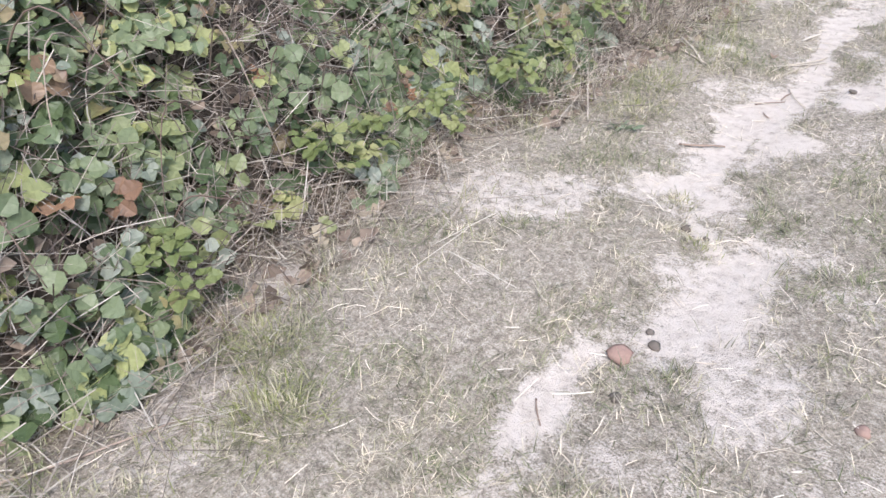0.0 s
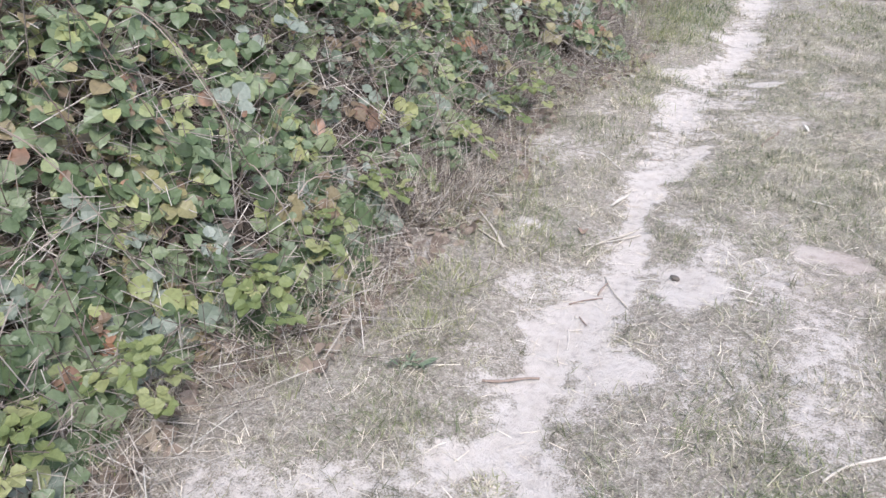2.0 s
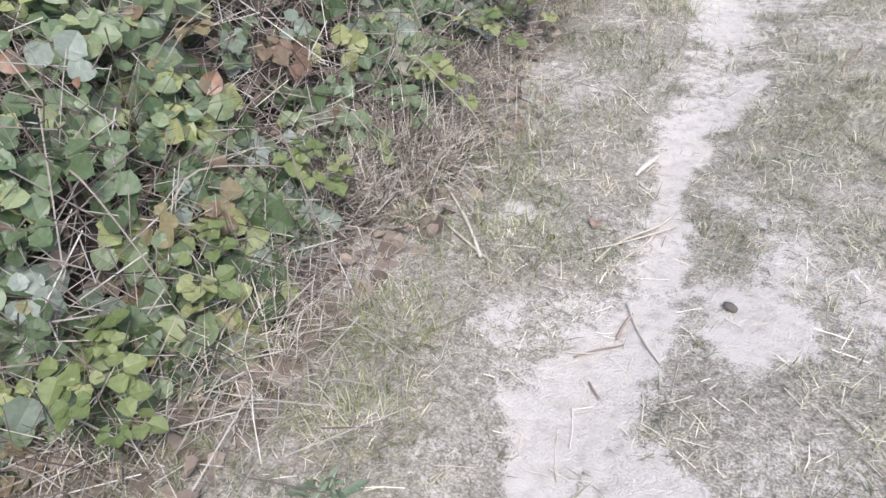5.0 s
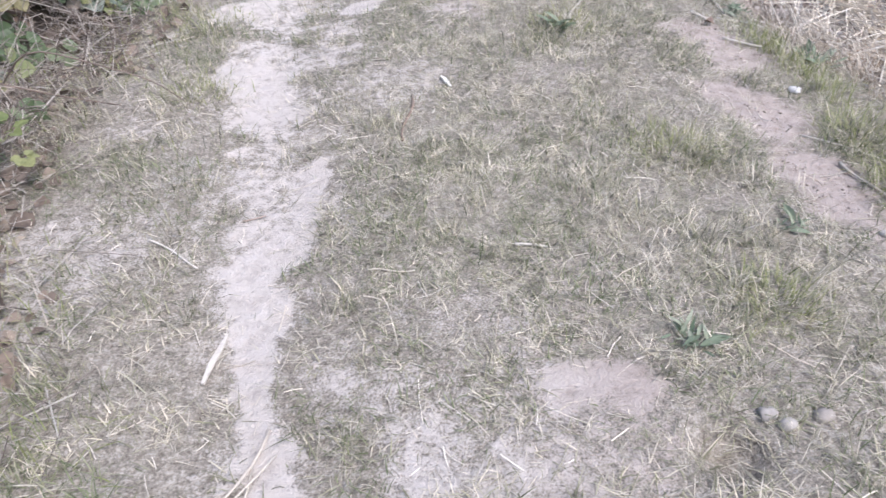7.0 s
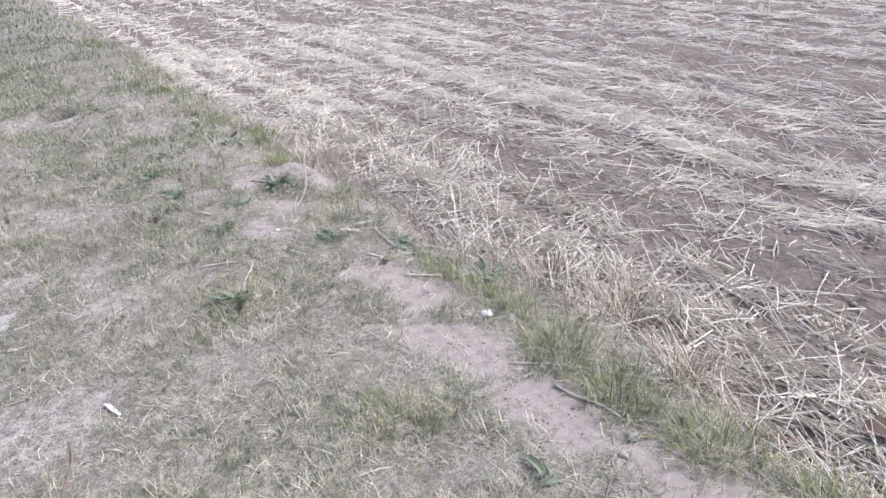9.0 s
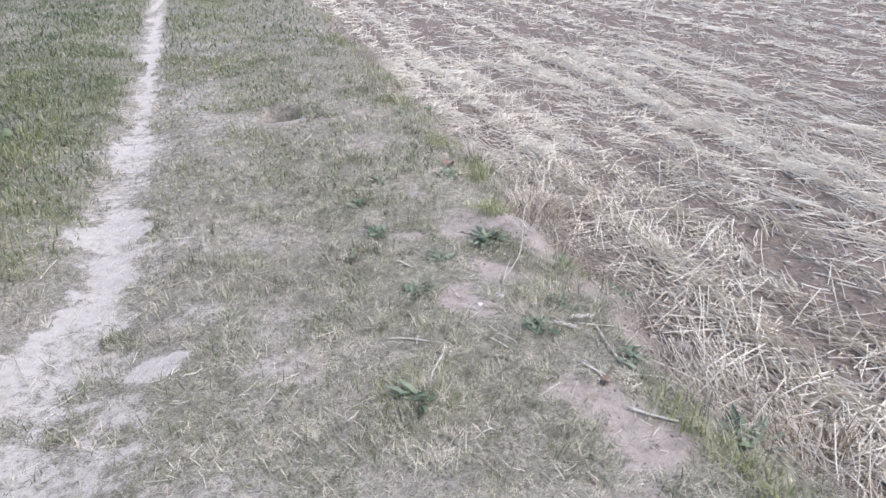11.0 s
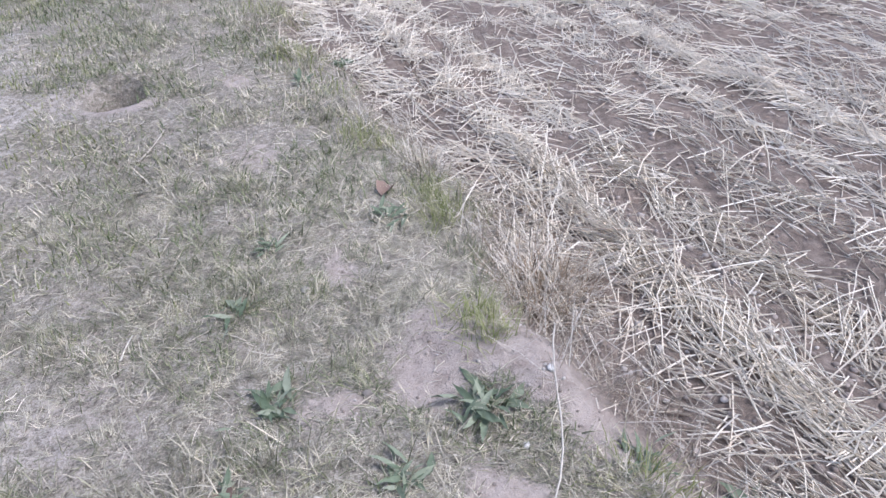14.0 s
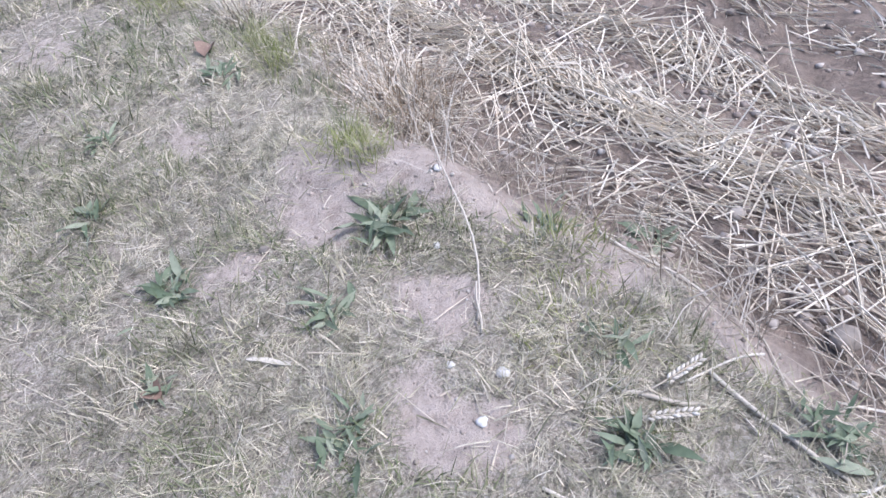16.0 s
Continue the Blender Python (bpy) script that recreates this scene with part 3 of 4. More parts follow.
def build_twig_litter():
    """Grey-brown dead stems and twigs lying along the hedge foot."""
    rng = np.random.default_rng(17)

    def keep(x, y):
        d = x - hedge_foot(y)
        return np.exp(-((d - 0.08) / 0.28) ** 2) * (0.25 + 0.75 * ramp(fbm(x, y, 0.45, 171, 3), 0.38, 0.6))

    x, y = scatter(7500, -2.6, -1.0, -0.4, 8.0, rng, keep)
    k = len(x)
    azim, elev = rng.normal(-0.2, 0.9, k) + np.where(rng.random(k) < 0.35, 1.4, 0), np.abs(rng.normal(0, 0.1, k)) + np.where(rng.random(k) < 0.08, rng.uniform(0.2, 0.7, k), 0)
    length, r = rng.uniform(0.05, 0.3, k), rng.uniform(0.0008, 0.0022, k)
    d = np.stack([np.cos(azim) * np.cos(elev), np.sin(azim) * np.cos(elev), np.sin(elev)], 1)
    z = ground_z(x, y) + 0.004 + r + 0.5 * length * np.sin(elev) + 0.05 * rng.random(k) ** 2
    v, f = straws(np.stack([x, y, z], 1), d, length, r, rng, 0.08, False)
    put("twig_litter", mesh_np("twig_litter", v, f, M_LITTER), label="grey-brown dead stems and twigs strewn along the hedge foot", category="twigs", kind="stuff")


def build_dead_grass():
    rng = np.random.default_rng(13)

    def skirt(x, y):
        e = np.exp(-((x - hedge_foot(y) + 0.05) / 0.3) ** 2)
        return e * (0.3 + 0.7 * ramp(fbm(x, y, 0.6, 37, 3), 0.42, 0.6))

    def tussock(x, y):
        q = np.exp(-((x - field_edge(y) - 0.08) / 0.12) ** 2) * ramp(fbm(x, y, 0.45, 38, 3), 0.52, 0.66)
        return np.maximum(q, np.exp(-(((x - 1.33) / 0.12) ** 2 + ((y - 7.2) / 0.14) ** 2)))

    def strip(x, y):
        return 0.6 * np.exp(-((x - field_edge(y) + 0.06) / 0.13) ** 2) * ramp(fbm(x, y, 0.7, 39, 3), 0.4, 0.62) * ramp(y, 8.5, 11)

    allv, allf, base = [], [], 0
    for n, box, keep, wide in ((36000, (-2.6, -1.2, -0.4, 9), skirt, 1.0), (22000, (1.0, 1.8, 3, 12), tussock, 1.0), (22000, (0.7, 1.8, 7.8, 14), strip, 1.5), (14000, (0.7, 1.8, 14, 36), strip, 3.5)):
        x, y = scatter(n, *box, rng, keep)
        k = len(x)
        v, f = blades(x, y, ground_z(x, y), rng.uniform(0.08, 0.26, k) * (0.6 if keep is strip else 1.0), rng.uniform(0.0016, 0.0034, k) * wide, np.clip(rng.normal(0.95, 0.35, k), 0, 1.5), rng.uniform(0, 6.283, k), rng, 0.7)
        allv.append(v)
        allf.append(f + base)
        base += len(v)
    put("dead_grass", mesh_np("dead_grass", np.concatenate(allv), np.concatenate(allf), M_DRYGRASS),
        label="matted dead straw-coloured grass at the foot of the brambles and field edge", category="grass", kind="stuff")


build_turf()
build_fine_mat()
build_tufted_turf()
build_herbs()
build_twig_litter()
build_verge()
build_dead_grass()


# ---- stubble field ----
def build_straw():
    rng = np.random.default_rng(21)

    def lay(x, y, reach=7.0):
        f = ramp(x - field_edge(y), -0.12, 0.2) * (1 - 0.94 * (1 - ramp(x + 0.12 * (fbm(x, y, 0.2, 78) - 0.5), 1.36, 1.52)) * ramp(y, 5.5, 5.85) * (1 - ramp(y, 6.95, 7.15)))
        return f * (0.13 * ramp(fbm(x, y, 0.2, 74, 3), 0.35, 0.65) + 1.05 * swath(x, y) ** 1.5 * ramp(fbm(x, y, 0.3, 71, 4), 0.27, 0.47)) * np.clip(reach / np.maximum(1.0, np.hypot(x - 0.3, y - 5)), 0.1, 1.0) ** 1.5

    allv, allf, base = [], [], 0
    for n, box, hole, full in ((30000, (1.0, 2.6, 3.6, 8.0), None, True), (96000, (1.0, 4.6, 2.6, 12), (2.6, 3.6, 8.0), False), (170000, (1.0, 10.0, -3.0, 22), (4.6, 2.6, 12), False), (460000, (1.0, 30, -8, 75), (10.0, -3.0, 22), False)):
        x, y = scatter(n, *box, rng, lay if box[1] < 20 else lambda a, b: lay(a, b, 17.0))
        if hole:
            k = (x > hole[0]) | (y < hole[1]) | (y > hole[2])
            x, y = x[k], y[k]
        k = len(x)
        s = swath(x, y)
        wide = np.clip(np.hypot(x - 0.5, y - np.clip(y, 3, 6)) / 4.5, 1.0, 4.6)
        along = math.atan2(1.0, ROW_SLOPE)
        azim = np.where(rng.random(k) < 0.52, along + 0.15 + 1.9 * (fbm(x, y, 0.3, 76, 2) - 0.5) + rng.normal(0, 0.35, k), rng.uniform(0, 6.283, k))
        length = (0.045 + 0.23 * rng.random(k) ** 1.5) * (1 + 0.15 * (wide - 1))
        elev = np.abs(rng.normal(0, 0.1, k)) + np.where(rng.random(k) < 0.1, rng.uniform(0.15, 0.85, k), 0)
        d = np.stack([np.cos(azim) * np.cos(elev), np.sin(azim) * np.cos(elev), np.sin(elev)], 1)
        r = rng.uniform(0.0014, 0.0028, k) * wide
        z = ground_z(x, y) + r + 0.5 * length * np.sin(elev) + rng.random(k) ** 1.5 * 0.035 * s
        place = np.stack([x, y, z], 1)
        v, f = straws(place, d, length, r, rng, 0.07) if full else split_straws(place, d, length, r)
        allv.append(v)
        allf.append(f + base)
        base += len(v)
    put("straw", mesh_np("straw", np.concatenate(allv), np.concatenate(allf), M_STRAW),
        label="pale cut wheat straw lying in windrows on the stubble field", category="straw", kind="stuff")

    def chaff(x, y):
        return (0.4 + 0.6 * fbm(x, y, 0.4, 72)) * ramp(x - hedge_foot(y), -0.1, 0.3)

    x, y = scatter(5200, -2.0, 1.3, -0.2, 11, rng, chaff)
    k = len(x)
    azim, length, r = rng.uniform(0, 6.283, k), rng.uniform(0.02, 0.09, k) * (0.5 + rng.random(k)), rng.uniform(0.0007, 0.0016, k)
    d = np.stack([np.cos(azim), np.sin(azim), rng.normal(0, 0.08, k)], 1)
    v, f = straws(np.stack([x, y, ground_z(x, y) + 0.006 + r], 1), d, length, r, rng, 0.08)
    put("straw_litter", mesh_np("straw_litter", v, f, M_STRAW), label="scattered bits of straw and dry stem on the trodden path", category="straw", kind="stuff")


def lump(rng, flat=0.7, sub=1):
    bm = bmesh.new()
    bmesh.ops.create_icosphere(bm, subdivisions=sub, radius=1.0)
    seed = rng.uniform(0, 50)
    for v in bm.verts:
        v.co *= 1 + 0.55 * noise.noise(v.co * 1.1 + Vector((seed, 0, 0)))
        v.co.z *= flat
    me = bpy.data.meshes.new("lump")
    bm.to_mesh(me)
    co = np.array([v.co[:] for v in me.vertices])
    tr = np.array([p.vertices[:] for p in me.polygons])
    bm.free()
    bpy.data.meshes.remove(me)
    return co, tr


def build_clods():
    rng = np.random.default_rng(31)
    shapes = [lump(rng) for _ in range(8)]

    def keep(x, y):
        return np.maximum(field_mask(x, y), 0.9 * ramp(bare_mask(x, y), 0.4, 0.7) * (x > 0.4)) * (0.4 + 0.6 * fbm(x, y, 0.5, 73))

    allv, allf, base = [], [], 0
    x, y = (np.concatenate(q) for q in zip(scatter(4000, 0.4, 5.0, 2.6, 13, rng, keep), scatter(9000, 0.4, 2.0, 3.4, 8.0, rng, keep), scatter(6000, 1.3, 3.6, 3.4, 9.0, rng, keep)))
    size = np.where(x > field_edge(y) + 0.05, 0.0025 + 0.014 * rng.random(len(x)) ** 4.5, 0.0018 + 0.005 * rng.random(len(x)) ** 2.5)
    z = ground_z(x, y)
    for i in range(len(x)):
        co, tr = shapes[i % 8]
        a = rng.uniform(0, 6.283)
        ca, sa = math.cos(a), math.sin(a)
        q = co @ np.array([[ca, sa, 0], [-sa, ca, 0], [0, 0, 1]]) * size[i] + (x[i], y[i], z[i] + 0.3 * size[i])
        allv.append(q)
        allf.append(tr + base)
        base += len(q)
    put("soil_clods", mesh_np("soil_clods", np.concatenate(allv), np.concatenate(allf), M_CLODS, True), label="crumbly brown soil clods and small pebbles", category="soil", kind="stuff")


build_straw()
build_clods()


# ---- bramble hedge ----
def hedge_top(x, y):
    """Height of the bramble thicket over the ground."""
    d = hedge_foot(y) + 0.2 - x
    h = 0.32 * ramp(d, 0.0, 0.6) + 0.5 * ramp(d, 0.35, 1.3) + 0.7 * ramp(d, 1.0, 2.6)
    lumpy = 0.45 + 1.1 * fbm(x, y, 0.7, 101, 3)
    low = 1 - 0.45 * np.exp(-((y - 3.75) / 0.5) ** 2) * np.exp(-((x + 2.0) / 0.4) ** 2)
    ends = ramp(y, -4.0, -3.2) * (1 - ramp(y, 76, 80)) * (1 - ramp(d, 2.6, 3.6))
    # Beyond y 28 raised to tree height, top unseen, to darken its foot.
    return h * lumpy * low * ends * (1 + 1.8 * ramp(y, 28, 38))


def leaflet(size, rng, stations=(0.0, 0.1, 0.26, 0.42, 0.58, 0.74, 0.88, 1.0)):
    """One ovate, toothed, folded leaflet along +y from its stalk."""
    v, f = [], []
    cup, fold, pleat = rng.uniform(-0.25, 0.12), rng.uniform(0.08, 0.34), 0.035 * size
    for k, s in enumerate(stations):
        w = size * 0.47 * math.sin(math.pi * min(1.0, s ** 0.78)) ** 0.75 * (1.09 if k % 2 else 0.93)
        y, z = size * s, size * cup * (s - 0.4) ** 2 * 2
        v += [(-w, y - 0.04 * size * (k % 2), z + fold * w + pleat * (k % 2)), (0, y, z - 0.4 * pleat), (w, y - 0.04 * size * (k % 2), z + fold * w + pleat * (k % 2))]
    for k in range(len(stations) - 1):
        a = 3 * k
        f += [[a, a + 1, a + 4], [a, a + 4, a + 3], [a + 1, a + 2, a + 5], [a + 1, a + 5, a + 4]]
    return np.array(v), np.array(f)


def compound_leaf(count, size, rng, stations=(0.0, 0.1, 0.26, 0.42, 0.58, 0.74, 0.88, 1.0)):
    """A bramble leaf of three or five leaflets on one stalk."""
    allv, allf, base = [], [], 0
    angles = {3: (0, 72, -72), 5: (0, 55, -55, 112, -112)}[count]
    for k, a in enumerate(angles):
        v, f = leaflet(size * (1.0 if k == 0 else 0.85 if k < 3 else 0.66), rng, stations)
        v = v + (0, 0.012 if k else 0.02, 0)
        ry, rz = rng.uniform(-0.25, 0.25), math.radians(a + rng.uniform(-10, 10))
        m = np.array(Euler((rng.uniform(-0.3, 0.12), ry, rz)).to_matrix())
        allv.append(v @ m.T)
        allf.append(f + base)
        base += len(v)
    if len(stations) > 5:
        v, f = tube([(0, -0.05, -0.02), (0, -0.02, -0.006), (0, 0.02, 0)], [0.0014, 0.0012, 0.001], 3)
        allv.append(v)
        allf.append(f + base)
    return np.concatenate(allv), np.concatenate(allf)


LEAF_RNG = np.random.default_rng(41)
LEAVES = [compound_leaf(3 if k % 3 else 5, s, LEAF_RNG) for k, s in enumerate((0.05, 0.055, 0.06, 0.065, 0.07, 0.058, 0.062, 0.045, 0.052))]
FAR_LEAVES = [compound_leaf(3 if k % 3 else 5, s, LEAF_RNG, (0.02, 0.2, 0.5, 0.8, 1.0)) for k, s in enumerate((0.05, 0.055, 0.06, 0.065, 0.07, 0.058, 0.062, 0.045, 0.052))]
BROWN_LEAVES = [leaflet(0.055, LEAF_RNG, (0.02, 0.35, 0.7, 1.0)) for _ in range(6)]
M_WITHERED = strand_material("withered_bramble_leaf", [(0.0, (0.1, 0.078, 0.06)), (0.5, (0.2, 0.155, 0.12)), (0.85, (0.33, 0.26, 0.2)), (1.0, (0.42, 0.37, 0.27))], rough=0.8)
LEAF_MESHES = [mesh_np("leaf", v, f, M_LEAF) for v, f in LEAVES]


def leaf_frames(x, y, z, rng, out):
    """Turns for leaves that face up and outwards and hang a little."""
    n = len(x)
    nx, ny = 0.6 * out + rng.normal(0, 0.36, n), -0.3 + rng.normal(0, 0.36, n)
    nz = np.ones(n) * rng.uniform(0.6, 1.1, n)
    nrm = np.stack([nx, ny, nz], 1)
    nrm /= np.linalg.norm(nrm, axis=1)[:, None]
    a = rng.normal(-0.2, 1.1, n)
    t = np.stack([np.cos(a), np.sin(a), np.zeros(n)], 1)
    t -= nrm * (t * nrm).sum(1)[:, None]
    t /= np.linalg.norm(t, axis=1)[:, None]
    s = np.cross(t, nrm)
    return np.stack([s, t, nrm], 2)


def leafiness(x, y):
    c = ramp(fbm(x, y, 0.4, 111, 4) + 0.06 * ramp(-x, 2.2, 2.9), 0.42, 0.62)
    d = hedge_foot(y) - x
    c = np.maximum(c, 0.27 * ramp(d, 0.02, 0.35)) * (1 - 0.6 * ramp(d, 1.3, 2.0))
    c = np.maximum(c, 0.6 * np.exp(-((y - 0.7) / 0.5) ** 2) * ramp(d, -0.05, 0.2) * (1 - ramp(d, 1.3, 2.0)))
    c = np.maximum(c, 0.55 * np.exp(-((y - 4.5) / 0.8) ** 2) * ramp(d, -0.05, 0.2) * (1 - ramp(d, 0.9, 1.6)))
    return c * (1 - 0.1 * np.exp(-((y - 3.8) / 0.35) ** 2) * np.exp(-((x + 2.0) / 0.35) ** 2))


def bramble_bush(y0, y1, rng, near, big=1.0):
    foot = float(hedge_foot((y0 + y1) / 2))
    skew = abs(float(hedge_foot(y0) - hedge_foot(y1))) / 2 if y0 > 8 else 0.0
    bush = put("bramble_bush", None, label="tangled bramble bush, green leaves turning yellow and brown, dry canes", category="bush", group="bramble hedge beside the path")
    bush.matrix_world = Matrix.Translation((foot - 0.8, (y0 + y1) / 2, float(ground_z(foot - 0.8, (y0 + y1) / 2))))
    back = bush.matrix_world.inverted()
    o = np.array(back.translation)
    # dark sheet under the leaves, standing in for the shade inside the thicket
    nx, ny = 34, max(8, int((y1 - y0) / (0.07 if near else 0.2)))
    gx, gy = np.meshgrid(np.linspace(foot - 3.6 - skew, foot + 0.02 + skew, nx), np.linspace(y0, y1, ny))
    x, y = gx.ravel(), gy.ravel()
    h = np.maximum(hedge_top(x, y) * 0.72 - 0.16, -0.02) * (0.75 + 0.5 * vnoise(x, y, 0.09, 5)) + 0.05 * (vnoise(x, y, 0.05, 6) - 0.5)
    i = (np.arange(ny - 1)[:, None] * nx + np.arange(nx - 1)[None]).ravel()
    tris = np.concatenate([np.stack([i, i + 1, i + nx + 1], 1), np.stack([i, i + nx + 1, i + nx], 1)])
    put("inner_shade_sheet", mesh_np("inner_shade_sheet", np.stack([x, y, ground_z(x, y) - 0.03 + h], 1) + o, tris, M_INNER_SHADE), bush, "dark brown sheet inside the bramble standing in for its inner shade")
    # dead twigs through the shell
    k = 3300 if near else 900
    x, y = rng.uniform(foot - 2.1, foot + 0.08, k), rng.uniform(y0, y1, k)
    top = hedge_top(x, y)
    z = ground_z(x, y) + np.maximum(0.02, top * rng.uniform(0.45, 1.08, k))
    el, az = rng.normal(0.35, 0.5, k), rng.uniform(0, 6.283, k)
    d = np.stack([np.cos(az) * np.cos(el), np.sin(az) * np.cos(el), np.sin(el)], 1)
    v, f = straws(np.stack([x, y, z], 1) + o, d, rng.uniform(0.08, 0.42, k), rng.uniform(0.0008, 0.0024, k), rng, 0.12, near and y1 < 2.5)
    put("twig_tangle", mesh_np("twig_tangle", v, f, M_TWIGS), bush, "dry brown and grey twigs", kind="stuff")
    # fallen leaves caught inside
    k = 1100 if near else 200
    x, y = rng.uniform(foot - 2.4, foot + 0.25, k), rng.uniform(y0, y1, k)
    z = ground_z(x, y) + np.maximum(0.012, hedge_top(x, y) * rng.uniform(0.55, 0.85, k) - 0.06)
    turns = leaf_frames(x, y, z, rng, np.full(k, 0.4))
    allv, allf, base = [], [], 0
    for j in range(k):
        v, f = BROWN_LEAVES[j % 6]
        allv.append((v * rng.uniform(0.6, 1.2)) @ turns[j].T + (x[j], y[j], z[j]) + o)
        allf.append(f + base)
        base += len(v)
    put("withered_foliage", mesh_np("withered_foliage", np.concatenate(allv), np.concatenate(allf), M_WITHERED), bush, "curled brown withered leaves", kind="stuff")
    # arching canes
    for _ in range(10 if near else 5):
        bx, by = foot - rng.uniform(0.1, 1.5), rng.uniform(y0, y1)
        hgt = max(0.25, float(hedge_top(bx, by)) * rng.uniform(0.8, 1.12))
        reach, turn = rng.uniform(0.3, 0.9), rng.normal(0, 0.9)
        pts = []
        for s in np.linspace(0, 1, 12):
            px, py = bx + reach * s * math.cos(turn), by + reach * s * math.sin(turn)
            arch = hgt * math.sin(math.pi * min(1, 0.12 + 0.75 * s)) + 0.02 * math.sin(9 * s + bx * 7)
            pts.append((px + 0.015 * math.sin(7 * s + by * 5), py, float(ground_z(bx, by)) + arch))
        v, f = tube(np.array(pts) + o, np.linspace(0.004, 0.0017, 12), 5)
        put("cane", mesh_np("cane", v, f, M_CANE, True), bush)
    # leaves
    n = 2050 if near else 1100 if y1 < 13 else 800 if y1 < 30 else 900
    x, y = scatter(n, foot - 2.7 - skew, foot + 0.24 + skew, y0, y1, rng, leafiness)
    top = hedge_top(x, y)
    keep = top > 0.03
    x, y, top = x[keep], y[keep], top[keep]
    z = ground_z(x, y) + np.maximum(0.03, top * (1.1 - 0.6 * rng.random(len(x)) ** 1.2))
    out = np.exp(-((x - foot + 0.3) / 0.7) ** 2) + 0.25
    turns = leaf_frames(x, y, z, rng, out)
    order = np.argsort(-(x + 0.3 * rng.random(len(x))))
    single = order[:230] if near else order[:0]
    rest = order[len(single):]
    for j in single:
        scale = rng.uniform(0.85, 1.5)
        m = Matrix([[*(turns[j][r] * scale), float((x[j], y[j], z[j])[r] + o[r])] for r in range(3)] + [[0, 0, 0, 1]])
        put("leaf", LEAF_MESHES[int(rng.integers(len(LEAF_MESHES)))], bush, m=m)
    allv, allf, base = [], [], 0
    for j in rest:
        v, f = FAR_LEAVES[int(rng.integers(len(FAR_LEAVES)))]
        q = (v * rng.uniform(0.85, 1.5) * big) @ turns[j].T + (x[j], y[j], z[j]) + o
        allv.append(q)
        allf.append(f + base)
        base += len(q)
    put("foliage", mesh_np("foliage", np.concatenate(allv), np.concatenate(allf), M_LEAF_MANY if y0 < 18 else M_SHADED_FAR_LEAF), bush, "bramble leaves of three and five leaflets", kind="stuff")


HEDGE_RNG = np.random.default_rng(51)
for ya, yb, is_near in ((-4.0, -1.2, False), (-1.2, 0.2, True), (0.2, 1.3, True), (1.3, 2.3, True), (2.3, 3.3, True), (3.3, 4.4, True), (4.4, 5.6, True), (5.6, 7.2, True),
                        (7.2, 9.4, False), (9.4, 12, False), (12, 15.5, False), (15.5, 20, False), (20, 26, False), (26, 31, False), (31, 36, False), (36, 41, False), (41, 46, False), (46, 51, False), (51, 57, False), (57, 66, False), (66, 80, False)):
    bramble_bush(ya, yb, HEDGE_RNG, is_near, 1.0 if yb < 16 else 1.5 if yb < 27 else 2.8)


# ---- young bramble shoots at the hedge foot ----
M_YOUNG = strand_material("young_bramble_leaf", [(0.0, (0.17, 0.22, 0.08)), (0.6, (0.27, 0.31, 0.12)), (1.0, (0.38, 0.39, 0.18))], rough=0.5, per_object=True, shine=0.4, through_light=0.3)
YOUNG_MESHES = []
for v_, f_ in LEAVES[:5]:
    YOUNG_MESHES.append(mesh_np("leaf", v_ * 0.85, f_, M_YOUNG))
THING_RNG = np.random.default_rng(61)


def floor_z(x, y):
    return float(ground_z(x, y))


def bramble_shoot(x, y, length, turn, leaves):
    rng = THING_RNG
    root = put("bramble_shoot", None, label="young yellow-green bramble shoot creeping out of the hedge", category="shoot", group="young shoots along the hedge foot")
    root.matrix_world = Matrix.Translation((x, y, floor_z(x, y)))
    pts = []
    for s in np.linspace(0, 1, 9):
        pts.append((length * s * math.cos(turn), length * s * math.sin(turn) + 0.02 * math.sin(6 * s), 0.02 + 0.16 * math.sin(math.pi * (0.15 + 0.8 * s))))
    v, f = tube(pts, np.linspace(0.0028, 0.0012, 9), 5)
    put("cane", mesh_np("cane", v, f, M_CANE, True), root)
    for k in range(leaves):
        s = (k + 0.6) / leaves
        i = min(8, int(s * 8))
        side = 1 if k % 2 else -1
        m = Matrix.Translation(Vector(pts[i]) + Vector((0, 0, 0.01))) @ Euler((rng.uniform(-0.4, 0.2), rng.uniform(-0.4, 0.4), turn - math.pi / 2 + side * rng.uniform(0.4, 1.3))).to_matrix().to_4x4()
        m = m @ Matrix.Scale(rng.uniform(0.8, 1.15), 4) @ Matrix.Translation((0, 0.05, 0.02))
        put("leaf", YOUNG_MESHES[k % 5], root, m=m)


for sx, sy, sl, st, sk in ((-1.98, 1.95, 0.3, 0.1, 11), (-1.95, 2.5, 0.32, -0.3, 12), (-1.9, 3.95, 0.3, 0.3, 9), (-1.95, 4.45, 0.3, 0.6, 9), (-2.0, 0.62, 0.38, 0.2, 14),
                           (-2.1, 0.25, 0.26, -0.2, 9), (-2.1, 1.35, 0.34, 0.3, 12), (-2.02, 2.95, 0.34, -0.5, 11), (-2.0, 3.3, 0.28, 0.2, 10), (-2.05, 1.7, 0.3, -0.4, 11), (-1.9, 4.9, 0.28, 0.0, 9)):
    bramble_shoot(sx, sy, sl, st, sk)


